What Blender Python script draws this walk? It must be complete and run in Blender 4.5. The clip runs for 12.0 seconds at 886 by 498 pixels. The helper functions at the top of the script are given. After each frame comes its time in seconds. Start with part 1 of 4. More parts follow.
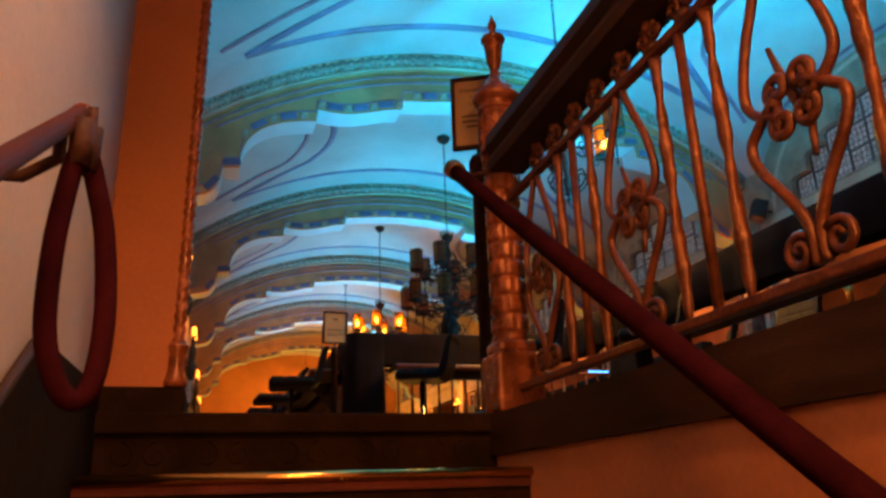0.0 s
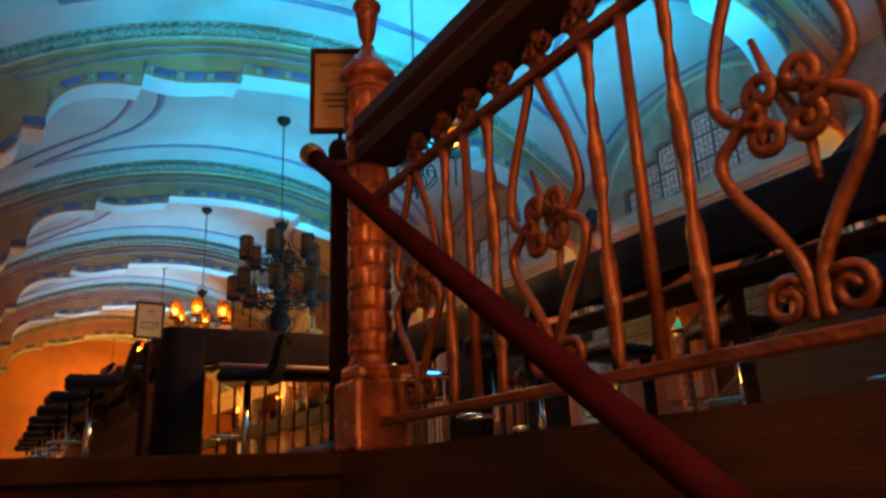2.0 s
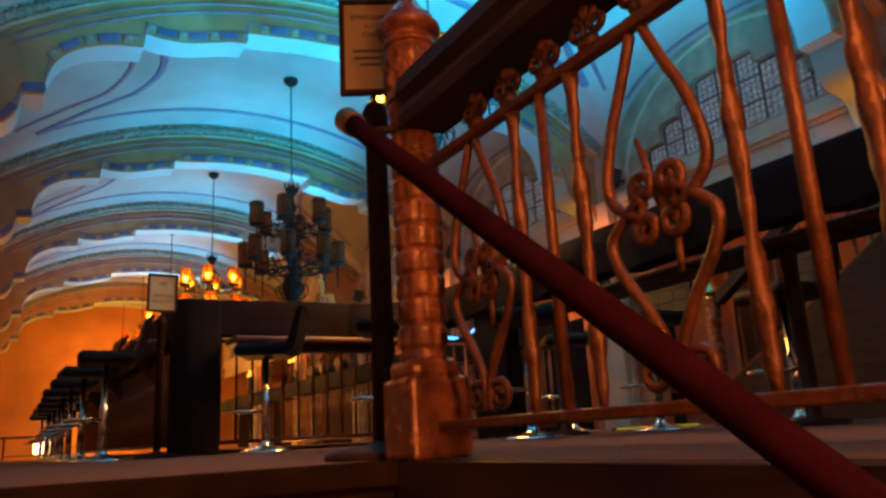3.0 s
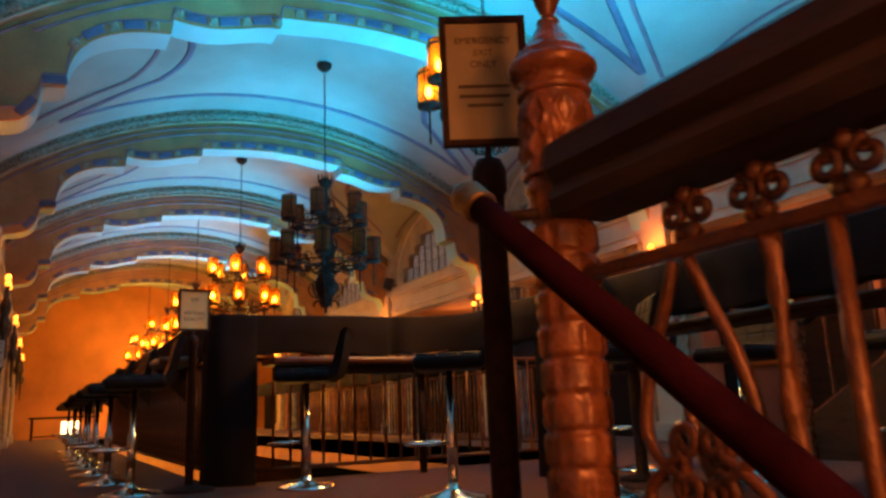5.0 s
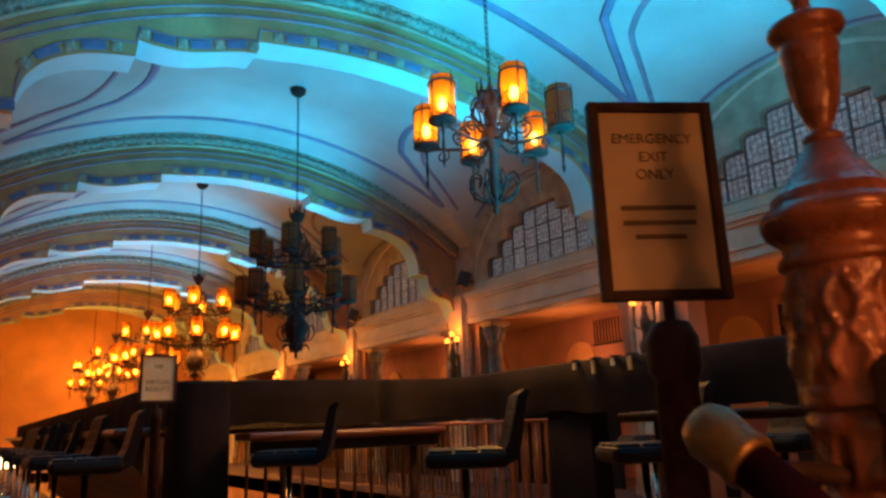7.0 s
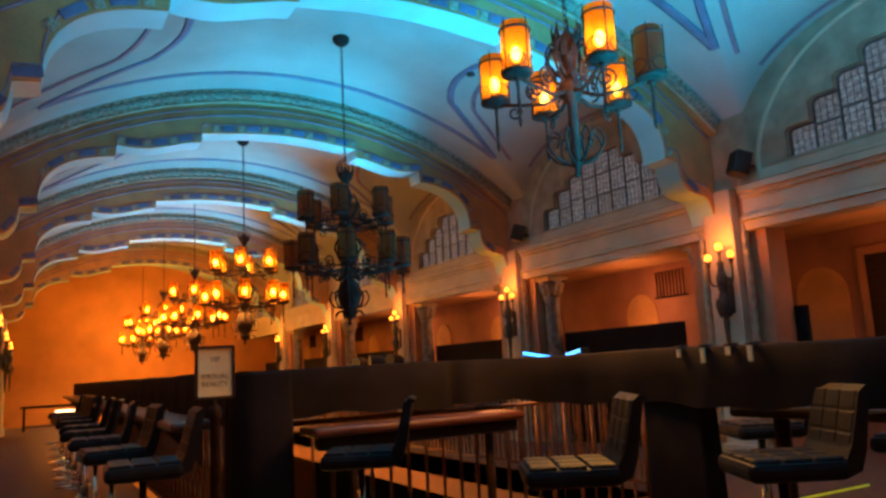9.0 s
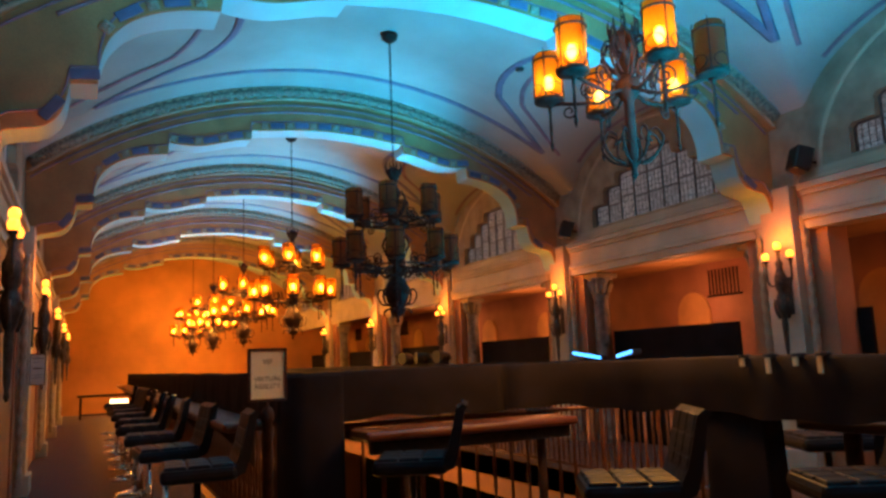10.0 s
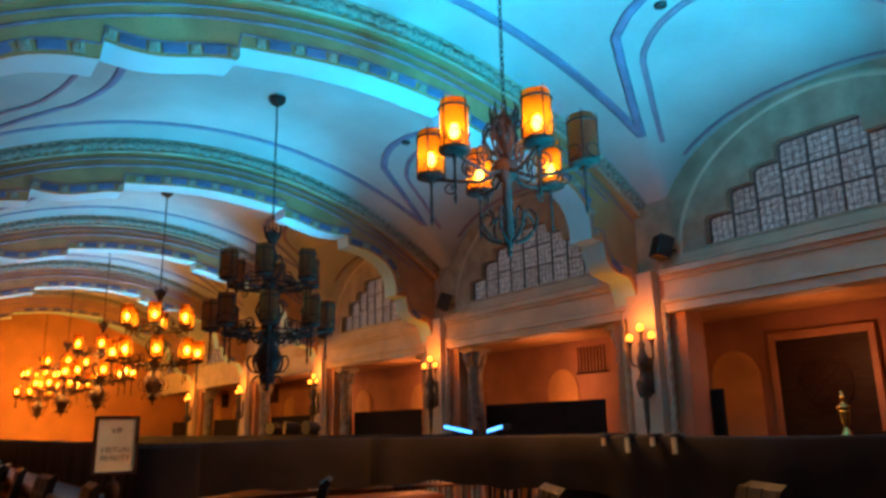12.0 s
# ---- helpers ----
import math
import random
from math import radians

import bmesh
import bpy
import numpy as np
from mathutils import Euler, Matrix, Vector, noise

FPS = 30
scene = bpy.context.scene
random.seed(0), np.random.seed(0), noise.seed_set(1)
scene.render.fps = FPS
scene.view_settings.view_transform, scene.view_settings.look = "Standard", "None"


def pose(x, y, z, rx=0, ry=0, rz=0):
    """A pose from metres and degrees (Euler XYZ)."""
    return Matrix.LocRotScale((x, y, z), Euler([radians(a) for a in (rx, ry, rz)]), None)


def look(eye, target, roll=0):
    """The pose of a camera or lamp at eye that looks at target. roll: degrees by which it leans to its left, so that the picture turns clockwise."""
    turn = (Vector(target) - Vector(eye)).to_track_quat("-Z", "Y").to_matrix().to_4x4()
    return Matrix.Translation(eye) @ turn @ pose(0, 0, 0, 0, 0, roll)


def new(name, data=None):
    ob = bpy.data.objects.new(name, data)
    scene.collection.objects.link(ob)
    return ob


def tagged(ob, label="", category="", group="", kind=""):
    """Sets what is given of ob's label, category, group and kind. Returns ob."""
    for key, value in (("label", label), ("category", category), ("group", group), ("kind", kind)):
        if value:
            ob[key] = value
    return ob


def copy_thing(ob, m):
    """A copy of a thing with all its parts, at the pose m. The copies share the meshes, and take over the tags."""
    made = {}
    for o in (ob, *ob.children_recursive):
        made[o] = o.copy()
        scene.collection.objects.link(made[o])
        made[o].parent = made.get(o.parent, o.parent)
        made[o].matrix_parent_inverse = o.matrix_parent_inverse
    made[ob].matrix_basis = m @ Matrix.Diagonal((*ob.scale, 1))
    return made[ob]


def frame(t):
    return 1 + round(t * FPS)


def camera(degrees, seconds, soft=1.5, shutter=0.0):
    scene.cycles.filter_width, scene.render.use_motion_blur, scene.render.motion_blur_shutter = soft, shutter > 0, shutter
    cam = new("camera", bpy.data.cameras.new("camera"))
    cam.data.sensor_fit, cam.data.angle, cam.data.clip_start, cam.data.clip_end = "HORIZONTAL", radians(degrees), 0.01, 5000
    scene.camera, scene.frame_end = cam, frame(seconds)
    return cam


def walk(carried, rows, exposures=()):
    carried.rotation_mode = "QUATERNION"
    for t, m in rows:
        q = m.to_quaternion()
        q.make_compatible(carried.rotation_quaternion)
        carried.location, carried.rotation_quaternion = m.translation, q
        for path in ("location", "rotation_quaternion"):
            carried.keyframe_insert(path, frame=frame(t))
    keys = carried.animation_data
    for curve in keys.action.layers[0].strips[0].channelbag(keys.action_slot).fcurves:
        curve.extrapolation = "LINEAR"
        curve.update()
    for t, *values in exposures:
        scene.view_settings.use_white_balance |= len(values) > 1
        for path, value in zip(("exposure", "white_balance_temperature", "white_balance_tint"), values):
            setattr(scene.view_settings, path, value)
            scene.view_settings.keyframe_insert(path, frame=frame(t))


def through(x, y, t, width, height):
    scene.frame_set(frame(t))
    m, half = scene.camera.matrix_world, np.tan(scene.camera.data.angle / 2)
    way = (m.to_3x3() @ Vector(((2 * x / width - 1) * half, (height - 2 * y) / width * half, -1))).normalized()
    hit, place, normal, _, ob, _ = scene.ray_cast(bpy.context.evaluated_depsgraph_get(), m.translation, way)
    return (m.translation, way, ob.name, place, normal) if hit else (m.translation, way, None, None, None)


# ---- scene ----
cam = camera(61.9, 12.0, 2.8, 0.5)
PATH = [
    (0, (1.12, 0.965, -0.24), (1.688, 2.776, 0.393), -1.8),
    (0.5, (1.116, 1.035, -0.256), (1.756, 2.81, 0.407), -1.1),
    (1, (1.173, 1.155, -0.162), (1.935, 2.879, 0.506), -1.0),
    (1.5, (1.183, 1.206, -0.108), (2.069, 2.878, 0.541), -1.0),
    (2, (1.168, 1.332, -0.074), (2.155, 2.968, 0.519), -2.4),
    (2.5, (1.065, 1.448, 0.031), (2.059, 3.099, 0.566), -3.0),
    (3, (1.171, 1.596, 0.054), (2.156, 3.267, 0.541), -3.2),
    (3.5, (1.213, 1.686, 0.175), (2.134, 3.395, 0.652), -3.5),
    (5.5, (1.16, 2.31, 0.608), (2.116, 4.017, 1.023), -1.7),
    (6, (1.042, 2.486, 0.739), (2.035, 4.166, 1.178), -1.8),
    (6.5, (1.055, 2.59, 0.825), (2.087, 4.243, 1.273), -2.0),
    (7, (1.171, 2.721, 0.91), (2.215, 4.364, 1.371), -2.1),
    (9, (1.224, 3.247, 1.222), (2.191, 4.97, 1.533), -3.0),
    (9.5, (1.245, 3.282, 1.291), (2.154, 5.039, 1.584), -2.9),
    (10, (1.208, 3.323, 1.296), (2.071, 5.103, 1.592), -2.3),
    (10.5, (1.194, 3.346, 1.304), (2.03, 5.137, 1.611), -1.4),
    (11, (1.2, 3.327, 1.296), (2.112, 5.074, 1.634), -0.7),
    (11.5, (1.232, 3.323, 1.308), (2.274, 4.986, 1.695), -0.2),
    (12, (1.237, 3.318, 1.312), (2.363, 4.904, 1.78), -1.1),
]
walk(cam, [(t, look(eye, target, roll)) for t, eye, target, roll in PATH], [(0.0, 0.42), (12.0, 0.36)])

# ---- the hall's main numbers ----
XC, HALF, BAY, A0 = 4.25, 3.75, 4.2, 9.08          # hall axis, half width, bay length, y of one arch
XL, XR = XC - HALF, XC + HALF
Y0, Y1 = -3.6, 30.0
CROWN, RAD = 5.12, 6.0                             # crown of the vault and its radius
ARCHES = [A0 + BAY * k + (0.2 if k == -1 else 0) for k in range(-2, 5)]
BAYS = [A0 + BAY * (k + 0.5) - 0.32 for k in range(-3, 5)]   # the wall bays, whose piers stand a little before the arches

# ---- world and lights ----
world = bpy.data.worlds.new("dusk")
scene.world = world
world.use_nodes = True
wn = world.node_tree.nodes
sky = wn.new("ShaderNodeTexSky")
sky.sky_type, sky.sun_disc, sky.sun_elevation, sky.sun_rotation = "NISHITA", False, radians(2), radians(200)
world.node_tree.links.new(sky.outputs[0], wn["Background"].inputs[0])
wn["Background"].inputs[1].default_value = 0.005


def lamp(name, kind, place, power, colour, size=0.1, target=None, angle=60, blend=0.6):
    data = bpy.data.lights.new(name, kind)
    data.energy, data.color = power, colour
    if kind == "AREA":
        data.shape, data.size, data.size_y = "RECTANGLE", size, size
    else:
        data.shadow_soft_size = size
    if kind == "SPOT":
        data.spot_size, data.spot_blend = radians(angle), blend
    ob = new(name, data)
    ob.matrix_world = look(place, target) if target else Matrix.Translation(place)
    return ob


CYAN, AMBER, ORANGE = (0.0, 0.58, 1.0), (1.0, 0.40, 0.05), (1.0, 0.22, 0.02)
# coloured floods that stand behind the black cloth and wash the vault
for x, y, z, p, tx, ty, cone in (
        (5.0, 5.0, 1.3, 1350, 4.7, 6.3, 112), (4.9, 2.8, 1.3, 1000, 4.3, 4.6, 112),       # behind the curved barrier
        (4.42, 7.7, 1.34, 600, 4.0, 9.15, 84), (6.12, 9.6, 1.45, 300, 4.0, 10.9, 112),     # beside the light bars
        (6.12, 12.1, 1.34, 950, 4.0, 13.35, 74), (6.12, 16.3, 1.34, 1050, 4.0, 17.55, 74), (6.12, 20.5, 1.34, 1050, 4.0, 21.75, 74)):
    lamp("flood_beam", "SPOT", (x, y, z), p * 0.95, CYAN, 0.2, (tx, ty, 4.8), cone, 0.9)

# warm lobby lamp under the well, and unseen warm fills added at the stairs
lamp("lobby_glow", "POINT", (4.2, 13.0, -1.6), 60, AMBER, 0.4)
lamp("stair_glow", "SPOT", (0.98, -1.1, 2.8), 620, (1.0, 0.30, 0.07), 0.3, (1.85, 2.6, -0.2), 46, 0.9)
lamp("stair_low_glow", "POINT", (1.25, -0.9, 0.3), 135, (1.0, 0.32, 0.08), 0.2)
# added without a fixture, to warm and brighten the left stair wall
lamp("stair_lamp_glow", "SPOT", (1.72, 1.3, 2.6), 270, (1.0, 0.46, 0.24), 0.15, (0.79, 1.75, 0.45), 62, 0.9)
for y, p in ((6.9, 12), (11.1, 20), (15.3, 22), (19.5, 22)):
    lamp("arcade_glow", "POINT", (9.2, y + 0.6, 1.95), p, (1.0, 0.34, 0.12), 0.15)

# ---- materials ----
def mat(name, colour, rough=0.6, metal=0.0, scale=6.0, vary=0.25, bump=0.15, fine=60.0, spec=0.5, island=0.0, stretch=(1, 1, 1), emit=None, sheen=0.0):
    """A painted, plastered or metal surface with grain at two scales, stains and fine relief."""
    m = bpy.data.materials.new(name)
    m.use_nodes = True
    n, l = m.node_tree.nodes, m.node_tree.links
    b = n["Principled BSDF"]
    co, mp = n.new("ShaderNodeTexCoord"), n.new("ShaderNodeMapping")
    mp.inputs["Scale"].default_value = stretch
    l.new(co.outputs["Object"], mp.inputs[0])
    n1, n2 = n.new("ShaderNodeTexNoise"), n.new("ShaderNodeTexNoise")
    n1.inputs["Scale"].default_value, n1.inputs["Detail"].default_value = scale, 5
    n2.inputs["Scale"].default_value, n2.inputs["Detail"].default_value = fine, 3
    for q in (n1, n2):
        l.new(mp.outputs[0], q.inputs["Vector"])
    ramp = n.new("ShaderNodeValToRGB")
    lo, hi = [tuple(min(1, c * f) for c in colour) + (1,) for f in (1 - vary, 1 + vary * 0.6)]
    ramp.color_ramp.elements[0].color, ramp.color_ramp.elements[0].position = lo, 0.3
    ramp.color_ramp.elements[1].color, ramp.color_ramp.elements[1].position = hi, 0.7
    l.new(n1.outputs[0], ramp.inputs[0])
    mix = n.new("ShaderNodeMix")
    mix.data_type, mix.blend_type = "RGBA", "MULTIPLY"
    mix.inputs[0].default_value = vary
    l.new(ramp.outputs[0], mix.inputs[6])
    l.new(n2.outputs[0], mix.inputs[7])
    out = mix.outputs[2]
    if island:
        info, mul = n.new("ShaderNodeObjectInfo"), n.new("ShaderNodeHueSaturation")
        rng = n.new("ShaderNodeMapRange")
        rng.inputs[3].default_value, rng.inputs[4].default_value = 1 - island, 1 + island
        l.new(info.outputs["Random"], rng.inputs[0])
        l.new(rng.outputs[0], mul.inputs["Value"])
        l.new(out, mul.inputs["Color"])
        out = mul.outputs[0]
    l.new(out, b.inputs["Base Color"])
    rr = n.new("ShaderNodeMapRange")
    rr.inputs[3].default_value, rr.inputs[4].default_value = max(0.03, rough - 0.12), min(1, rough + 0.15)
    l.new(n1.outputs[0], rr.inputs[0])
    l.new(rr.outputs[0], b.inputs["Roughness"])
    b.inputs["Metallic"].default_value, b.inputs["Specular IOR Level"].default_value = metal, spec
    if sheen:
        b.inputs["Sheen Weight"].default_value = sheen
    if emit:
        b.inputs["Emission Color"].default_value, b.inputs["Emission Strength"].default_value = (*emit[:3], 1), emit[3]
    if bump:
        bp = n.new("ShaderNodeBump")
        bp.inputs["Strength"].default_value, bp.inputs["Distance"].default_value = bump, 0.01
        l.new(n2.outputs[0], bp.inputs["Height"])
        l.new(bp.outputs[0], b.inputs["Normal"])
    return m


PLASTER = mat("vault_plaster", (0.41, 0.45, 0.45), 0.8, scale=1.3, vary=0.16, bump=0.1, fine=40)
# white soffit paint with the floods' cyan light mixed into its colour
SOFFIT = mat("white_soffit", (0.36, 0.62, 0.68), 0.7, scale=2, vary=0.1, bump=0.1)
STEPWOOD = mat("blackened_step", (0.020, 0.012, 0.007), 0.85, scale=8, vary=0.5, bump=0.2, spec=0.04)
CREAM = mat("cream_paint", (0.60, 0.50, 0.38), 0.6, scale=2.0, vary=0.2, bump=0.1)
STONE = mat("cast_stone", (0.46, 0.38, 0.28), 0.65, scale=4.0, vary=0.35, bump=0.3, fine=90)
OCHRE = mat("ochre_paint", (0.44, 0.20, 0.11), 0.6, scale=1.8, vary=0.3, bump=0.12)
ARCHFACE = mat("brown_glaze", (0.50, 0.27, 0.12), 0.6, scale=2.2, vary=0.35, bump=0.15)
BLUEBAND = mat("blue_band", (0.19, 0.21, 0.35), 0.6, scale=5, vary=0.3)
MAUVE = mat("mauve_band", (0.30, 0.20, 0.28), 0.6, scale=5, vary=0.3)
TILEBLUE = mat("blue_tile", (0.13, 0.15, 0.29), 0.45, scale=9, vary=0.3, island=0.3)
ROSETTE = mat("rosette_stone", (0.42, 0.38, 0.30), 0.6, scale=20, vary=0.4, bump=0.5)
VINE = mat("vine_relief", (0.34, 0.33, 0.27), 0.6, scale=30, vary=0.6, bump=0.7, fine=70)
REDWALL = mat("rose_wall", (0.42, 0.19, 0.12), 0.75, scale=1.5, vary=0.3)
ORANGEWALL = mat("orange_wall", (0.52, 0.22, 0.07), 0.75, scale=0.9, vary=0.3)
CARPET = mat("maroon_carpet", (0.105, 0.03, 0.028), 0.95, scale=7, vary=0.5, bump=0.5, fine=220, spec=0.1, sheen=0.2)
DARKWOOD = mat("dark_wood", (0.040, 0.021, 0.015), 0.55, scale=5, vary=0.5, spec=0.2, stretch=(6, 1, 6), fine=50)
REDWOOD = mat("red_wood", (0.12, 0.035, 0.018), 0.3, scale=5, vary=0.4, stretch=(1, 5, 5))
BRONZE = mat("bronze_iron", (0.17, 0.060, 0.028), 0.38, 0.3, scale=14, vary=0.5, bump=0.4, fine=70)
TERRA = mat("carved_terracotta", (0.29, 0.098, 0.042), 0.25, 0.15, scale=16, vary=0.5, bump=0.2, fine=90)
IRON = mat("black_iron", (0.052, 0.027, 0.024), 0.6, 0.0, scale=20, vary=0.5, bump=0.4, spec=0.10)
VERDI = mat("greyed_iron", (0.10, 0.085, 0.075), 0.5, 0.4, scale=24, vary=0.6, bump=0.4)
GILT = mat("aged_gilt", (0.30, 0.19, 0.07), 0.4, 0.7, scale=18, vary=0.5, bump=0.4)
CLOTH = mat("black_cloth", (0.015, 0.011, 0.014), 0.92, scale=4, vary=0.4, bump=0.4, fine=150, spec=0.12)
VELVET = mat("maroon_velvet", (0.030, 0.005, 0.010), 0.9, scale=12, vary=0.4, bump=0.12, fine=160, spec=0.02)
LEATHER = mat("black_leather", (0.011, 0.012, 0.017), 0.46, scale=12, vary=0.3, bump=0.3, fine=120, spec=0.12)
CHROME = mat("chrome", (0.75, 0.75, 0.74), 0.12, 1.0, scale=10, vary=0.1, bump=0.02)
PAPER = mat("cream_card", (0.80, 0.70, 0.42), 0.7, scale=6, vary=0.12, bump=0.05)
BUFF = mat("buff_card", (0.40, 0.30, 0.17), 0.7, scale=6, vary=0.12, bump=0.05)
INK = mat("brown_ink", (0.10, 0.06, 0.03), 0.7, vary=0.1)
BLACKPLASTIC = mat("black_plastic", (0.02, 0.02, 0.022), 0.45, vary=0.2)
MARBLE = mat("veined_marble", (0.36, 0.33, 0.30), 0.3, scale=6, vary=0.6, bump=0.05)
BRASS = mat("polished_brass", (0.75, 0.48, 0.14), 0.2, 1.0, scale=12, vary=0.2, bump=0.05)
NICHE = mat("apricot_wall", (0.62, 0.33, 0.13), 0.75, scale=2, vary=0.25)
PIERPAINT = mat("red_ochre_paint", (0.38, 0.135, 0.045), 0.65, scale=1.6, vary=0.25, bump=0.12)
OILED = mat("oiled_rail_wood", (0.075, 0.020, 0.014), 0.6, scale=6, vary=0.4, spec=0.08, stretch=(6, 1, 6))
# faint emission stands in for outside light coming through the glass
PANE = mat("patterned_glass", (0.66, 0.66, 0.68), 0.35, scale=26, vary=0.75, bump=0.8, fine=48, island=0.3, emit=(0.70, 0.68, 0.74, 0.07))
LEAD = mat("grey_lead", (0.16, 0.15, 0.16), 0.5, 0.3, scale=20, vary=0.4)
BULB = mat("lit_bulb", (1, 0.6, 0.2), 0.4, emit=(1.0, 0.62, 0.15, 52))
FLAME = mat("lit_globe", (1, 0.5, 0.1), 0.4, emit=(1.0, 0.24, 0.02, 4.5))
AMBERLIT = mat("lit_amber_mica", (0.30, 0.075, 0.004), 0.35, scale=14, vary=0.6, spec=0.2)
def mica(m, through, clear, share):
    """Thin shade that passes the bulb's light softly, with a little clear view of the bulb."""
    n, l = m.node_tree.nodes, m.node_tree.links
    t, c, mix, add, grain, tint = [n.new("ShaderNode" + k) for k in ("BsdfTranslucent", "BsdfTransparent", "MixShader", "MixShader", "TexNoise", "Mix")]
    grain.inputs["Scale"].default_value = 26
    tint.data_type, tint.blend_type = "RGBA", "MIX"
    tint.inputs[6].default_value = tuple(k * 0.62 for k in through) + (1,)
    tint.inputs[7].default_value = tuple(k * 1.25 for k in through) + (1,)
    l.new(grain.outputs[0], tint.inputs[0])
    l.new(tint.outputs[2], t.inputs[0])
    c.inputs[0].default_value = clear + (1,)
    add.inputs[0].default_value, mix.inputs[0].default_value = 0.75, share
    l.new(n["Principled BSDF"].outputs[0], add.inputs[1])
    l.new(t.outputs[0], add.inputs[2])
    l.new(add.outputs[0], mix.inputs[1])
    l.new(c.outputs[0], mix.inputs[2])
    l.new(mix.outputs[0], n["Material Output"].inputs[0])


mica(AMBERLIT, (0.80, 0.235, 0.010), (1.0, 0.70, 0.20), 0.38)
AMBERDARK = mat("unlit_amber_mica", (0.16, 0.085, 0.060), 0.5, scale=14, vary=0.5, spec=0.12)
mica(AMBERDARK, (0.50, 0.22, 0.09), (0.80, 0.52, 0.32), 0.34)
LEDGLOW = mat("blue_white_led", (0.5, 0.8, 1), 0.4, emit=(0.05, 0.34, 1.0, 3.2))
SCREEN = mat("lit_lantern_glass", (0.9, 0.7, 0.4), 0.4, emit=(1.0, 0.72, 0.35, 5))


# ---- mesh helpers ----
def box(bm, x0, y0, z0, x1, y1, z1, bevel=0.0):
    v = [bm.verts.new(p) for p in ((x0, y0, z0), (x1, y0, z0), (x1, y1, z0), (x0, y1, z0), (x0, y0, z1), (x1, y0, z1), (x1, y1, z1), (x0, y1, z1))]
    f = [bm.faces.new([v[i] for i in q]) for q in ((3, 2, 1, 0), (4, 5, 6, 7), (0, 1, 5, 4), (1, 2, 6, 5), (2, 3, 7, 6), (3, 0, 4, 7))]
    if bevel:
        bmesh.ops.bevel(bm, geom=list({e for q in f for e in q.edges}), offset=bevel, segments=2, affect="EDGES", profile=0.5)
    return bm


def prism(bm, pts, axis, a0, a1):
    """A flat outline pushed through from a0 to a1 along an axis (0: points are y,z; 1: x,z; 2: x,y)."""
    put = [lambda p, a: (a, p[0], p[1]), lambda p, a: (p[0], a, p[1]), lambda p, a: (p[0], p[1], a)][axis]
    lo, hi = [[bm.verts.new(put(p, a)) for p in pts] for a in (a0, a1)]
    n = len(pts)
    fs = [bm.faces.new(lo), bm.faces.new(hi[::-1])] + [bm.faces.new((lo[i], hi[i], hi[(i + 1) % n], lo[(i + 1) % n])) for i in range(n)]
    bmesh.ops.recalc_face_normals(bm, faces=fs)
    return bm


def lathe(bm, prof, seg=20, cx=0.0, cy=0.0, twist=None, smooth=True):
    """Turns a profile of (radius, z) round the upright axis."""
    rings = []
    for r, z in prof:
        rings.append([bm.verts.new((cx + (r + (twist(2 * math.pi * i / seg, z) if twist else 0)) * math.cos(2 * math.pi * i / seg), cy + (r + (twist(2 * math.pi * i / seg, z) if twist else 0)) * math.sin(2 * math.pi * i / seg), z)) for i in range(seg)])
    for a, b in zip(rings, rings[1:]):
        for i in range(seg):
            bm.faces.new((a[i], a[(i + 1) % seg], b[(i + 1) % seg], b[i])).smooth = smooth
    bm.faces.new(rings[0][::-1])
    bm.faces.new(rings[-1])
    return bm


def tube(bm, pts, r, seg=8, flat=1.0, wave=None):
    """Sweeps a round or flattened bar along points; r is a number or one for each point."""
    P = [Vector(p) for p in pts]
    rings, up = [], Vector((0, 0, 1))
    side = None
    for i, p in enumerate(P):
        t = (P[min(i + 1, len(P) - 1)] - P[max(i - 1, 0)]).normalized()
        if side is None:
            side = t.cross(up) if abs(t.z) < 0.95 else t.cross(Vector((0, 1, 0)))
        side = (side - t * side.dot(t)).normalized()
        nrm = side.cross(t)
        q = r[i] if isinstance(r, (list, tuple)) else r
        if wave:
            q = q * wave(i)
        rings.append([bm.verts.new(p + side * math.cos(2 * math.pi * k / seg) * q + nrm * math.sin(2 * math.pi * k / seg) * q * flat) for k in range(seg)])
    for a, b in zip(rings, rings[1:]):
        for k in range(seg):
            bm.faces.new((a[k], a[(k + 1) % seg], b[(k + 1) % seg], b[k])).smooth = True
    bm.faces.new(rings[0][::-1])
    bm.faces.new(rings[-1])
    return bm


def ball(bm, c, r, seg=8, squash=1.0):
    bmesh.ops.create_uvsphere(bm, u_segments=seg, v_segments=max(4, seg // 2 + 1), radius=1, matrix=Matrix.Translation(c) @ Matrix.Diagonal((r, r, r * squash, 1)))
    for f in bm.faces:
        f.smooth = True
    return bm


def spiral(cx, cz, r0, turns, start, sense=1, n=18, shrink=0.25):
    """Points of a scroll in the x-z plane."""
    out = []
    for i in range(n + 1):
        u = i / n
        a = start + sense * u * turns * 2 * math.pi
        r = r0 * (1 - u * (1 - shrink))
        out.append((cx + r * math.cos(a), 0, cz + r * math.sin(a)))
    return out


def meshed(name, bm, material):
    me = bpy.data.meshes.new(name)
    bmesh.ops.recalc_face_normals(bm, faces=bm.faces)
    bm.to_mesh(me)
    bm.free()
    me.materials.append(material)
    return me


def part(name, bm, material, parent=None, label="", at=None):
    me = bm if isinstance(bm, bpy.types.Mesh) else meshed(name, bm, material)
    ob = new(name, me)
    if parent:
        ob.parent = parent
    if at is not None:
        ob.matrix_basis = at
    if label:
        ob["label"] = label
    return ob


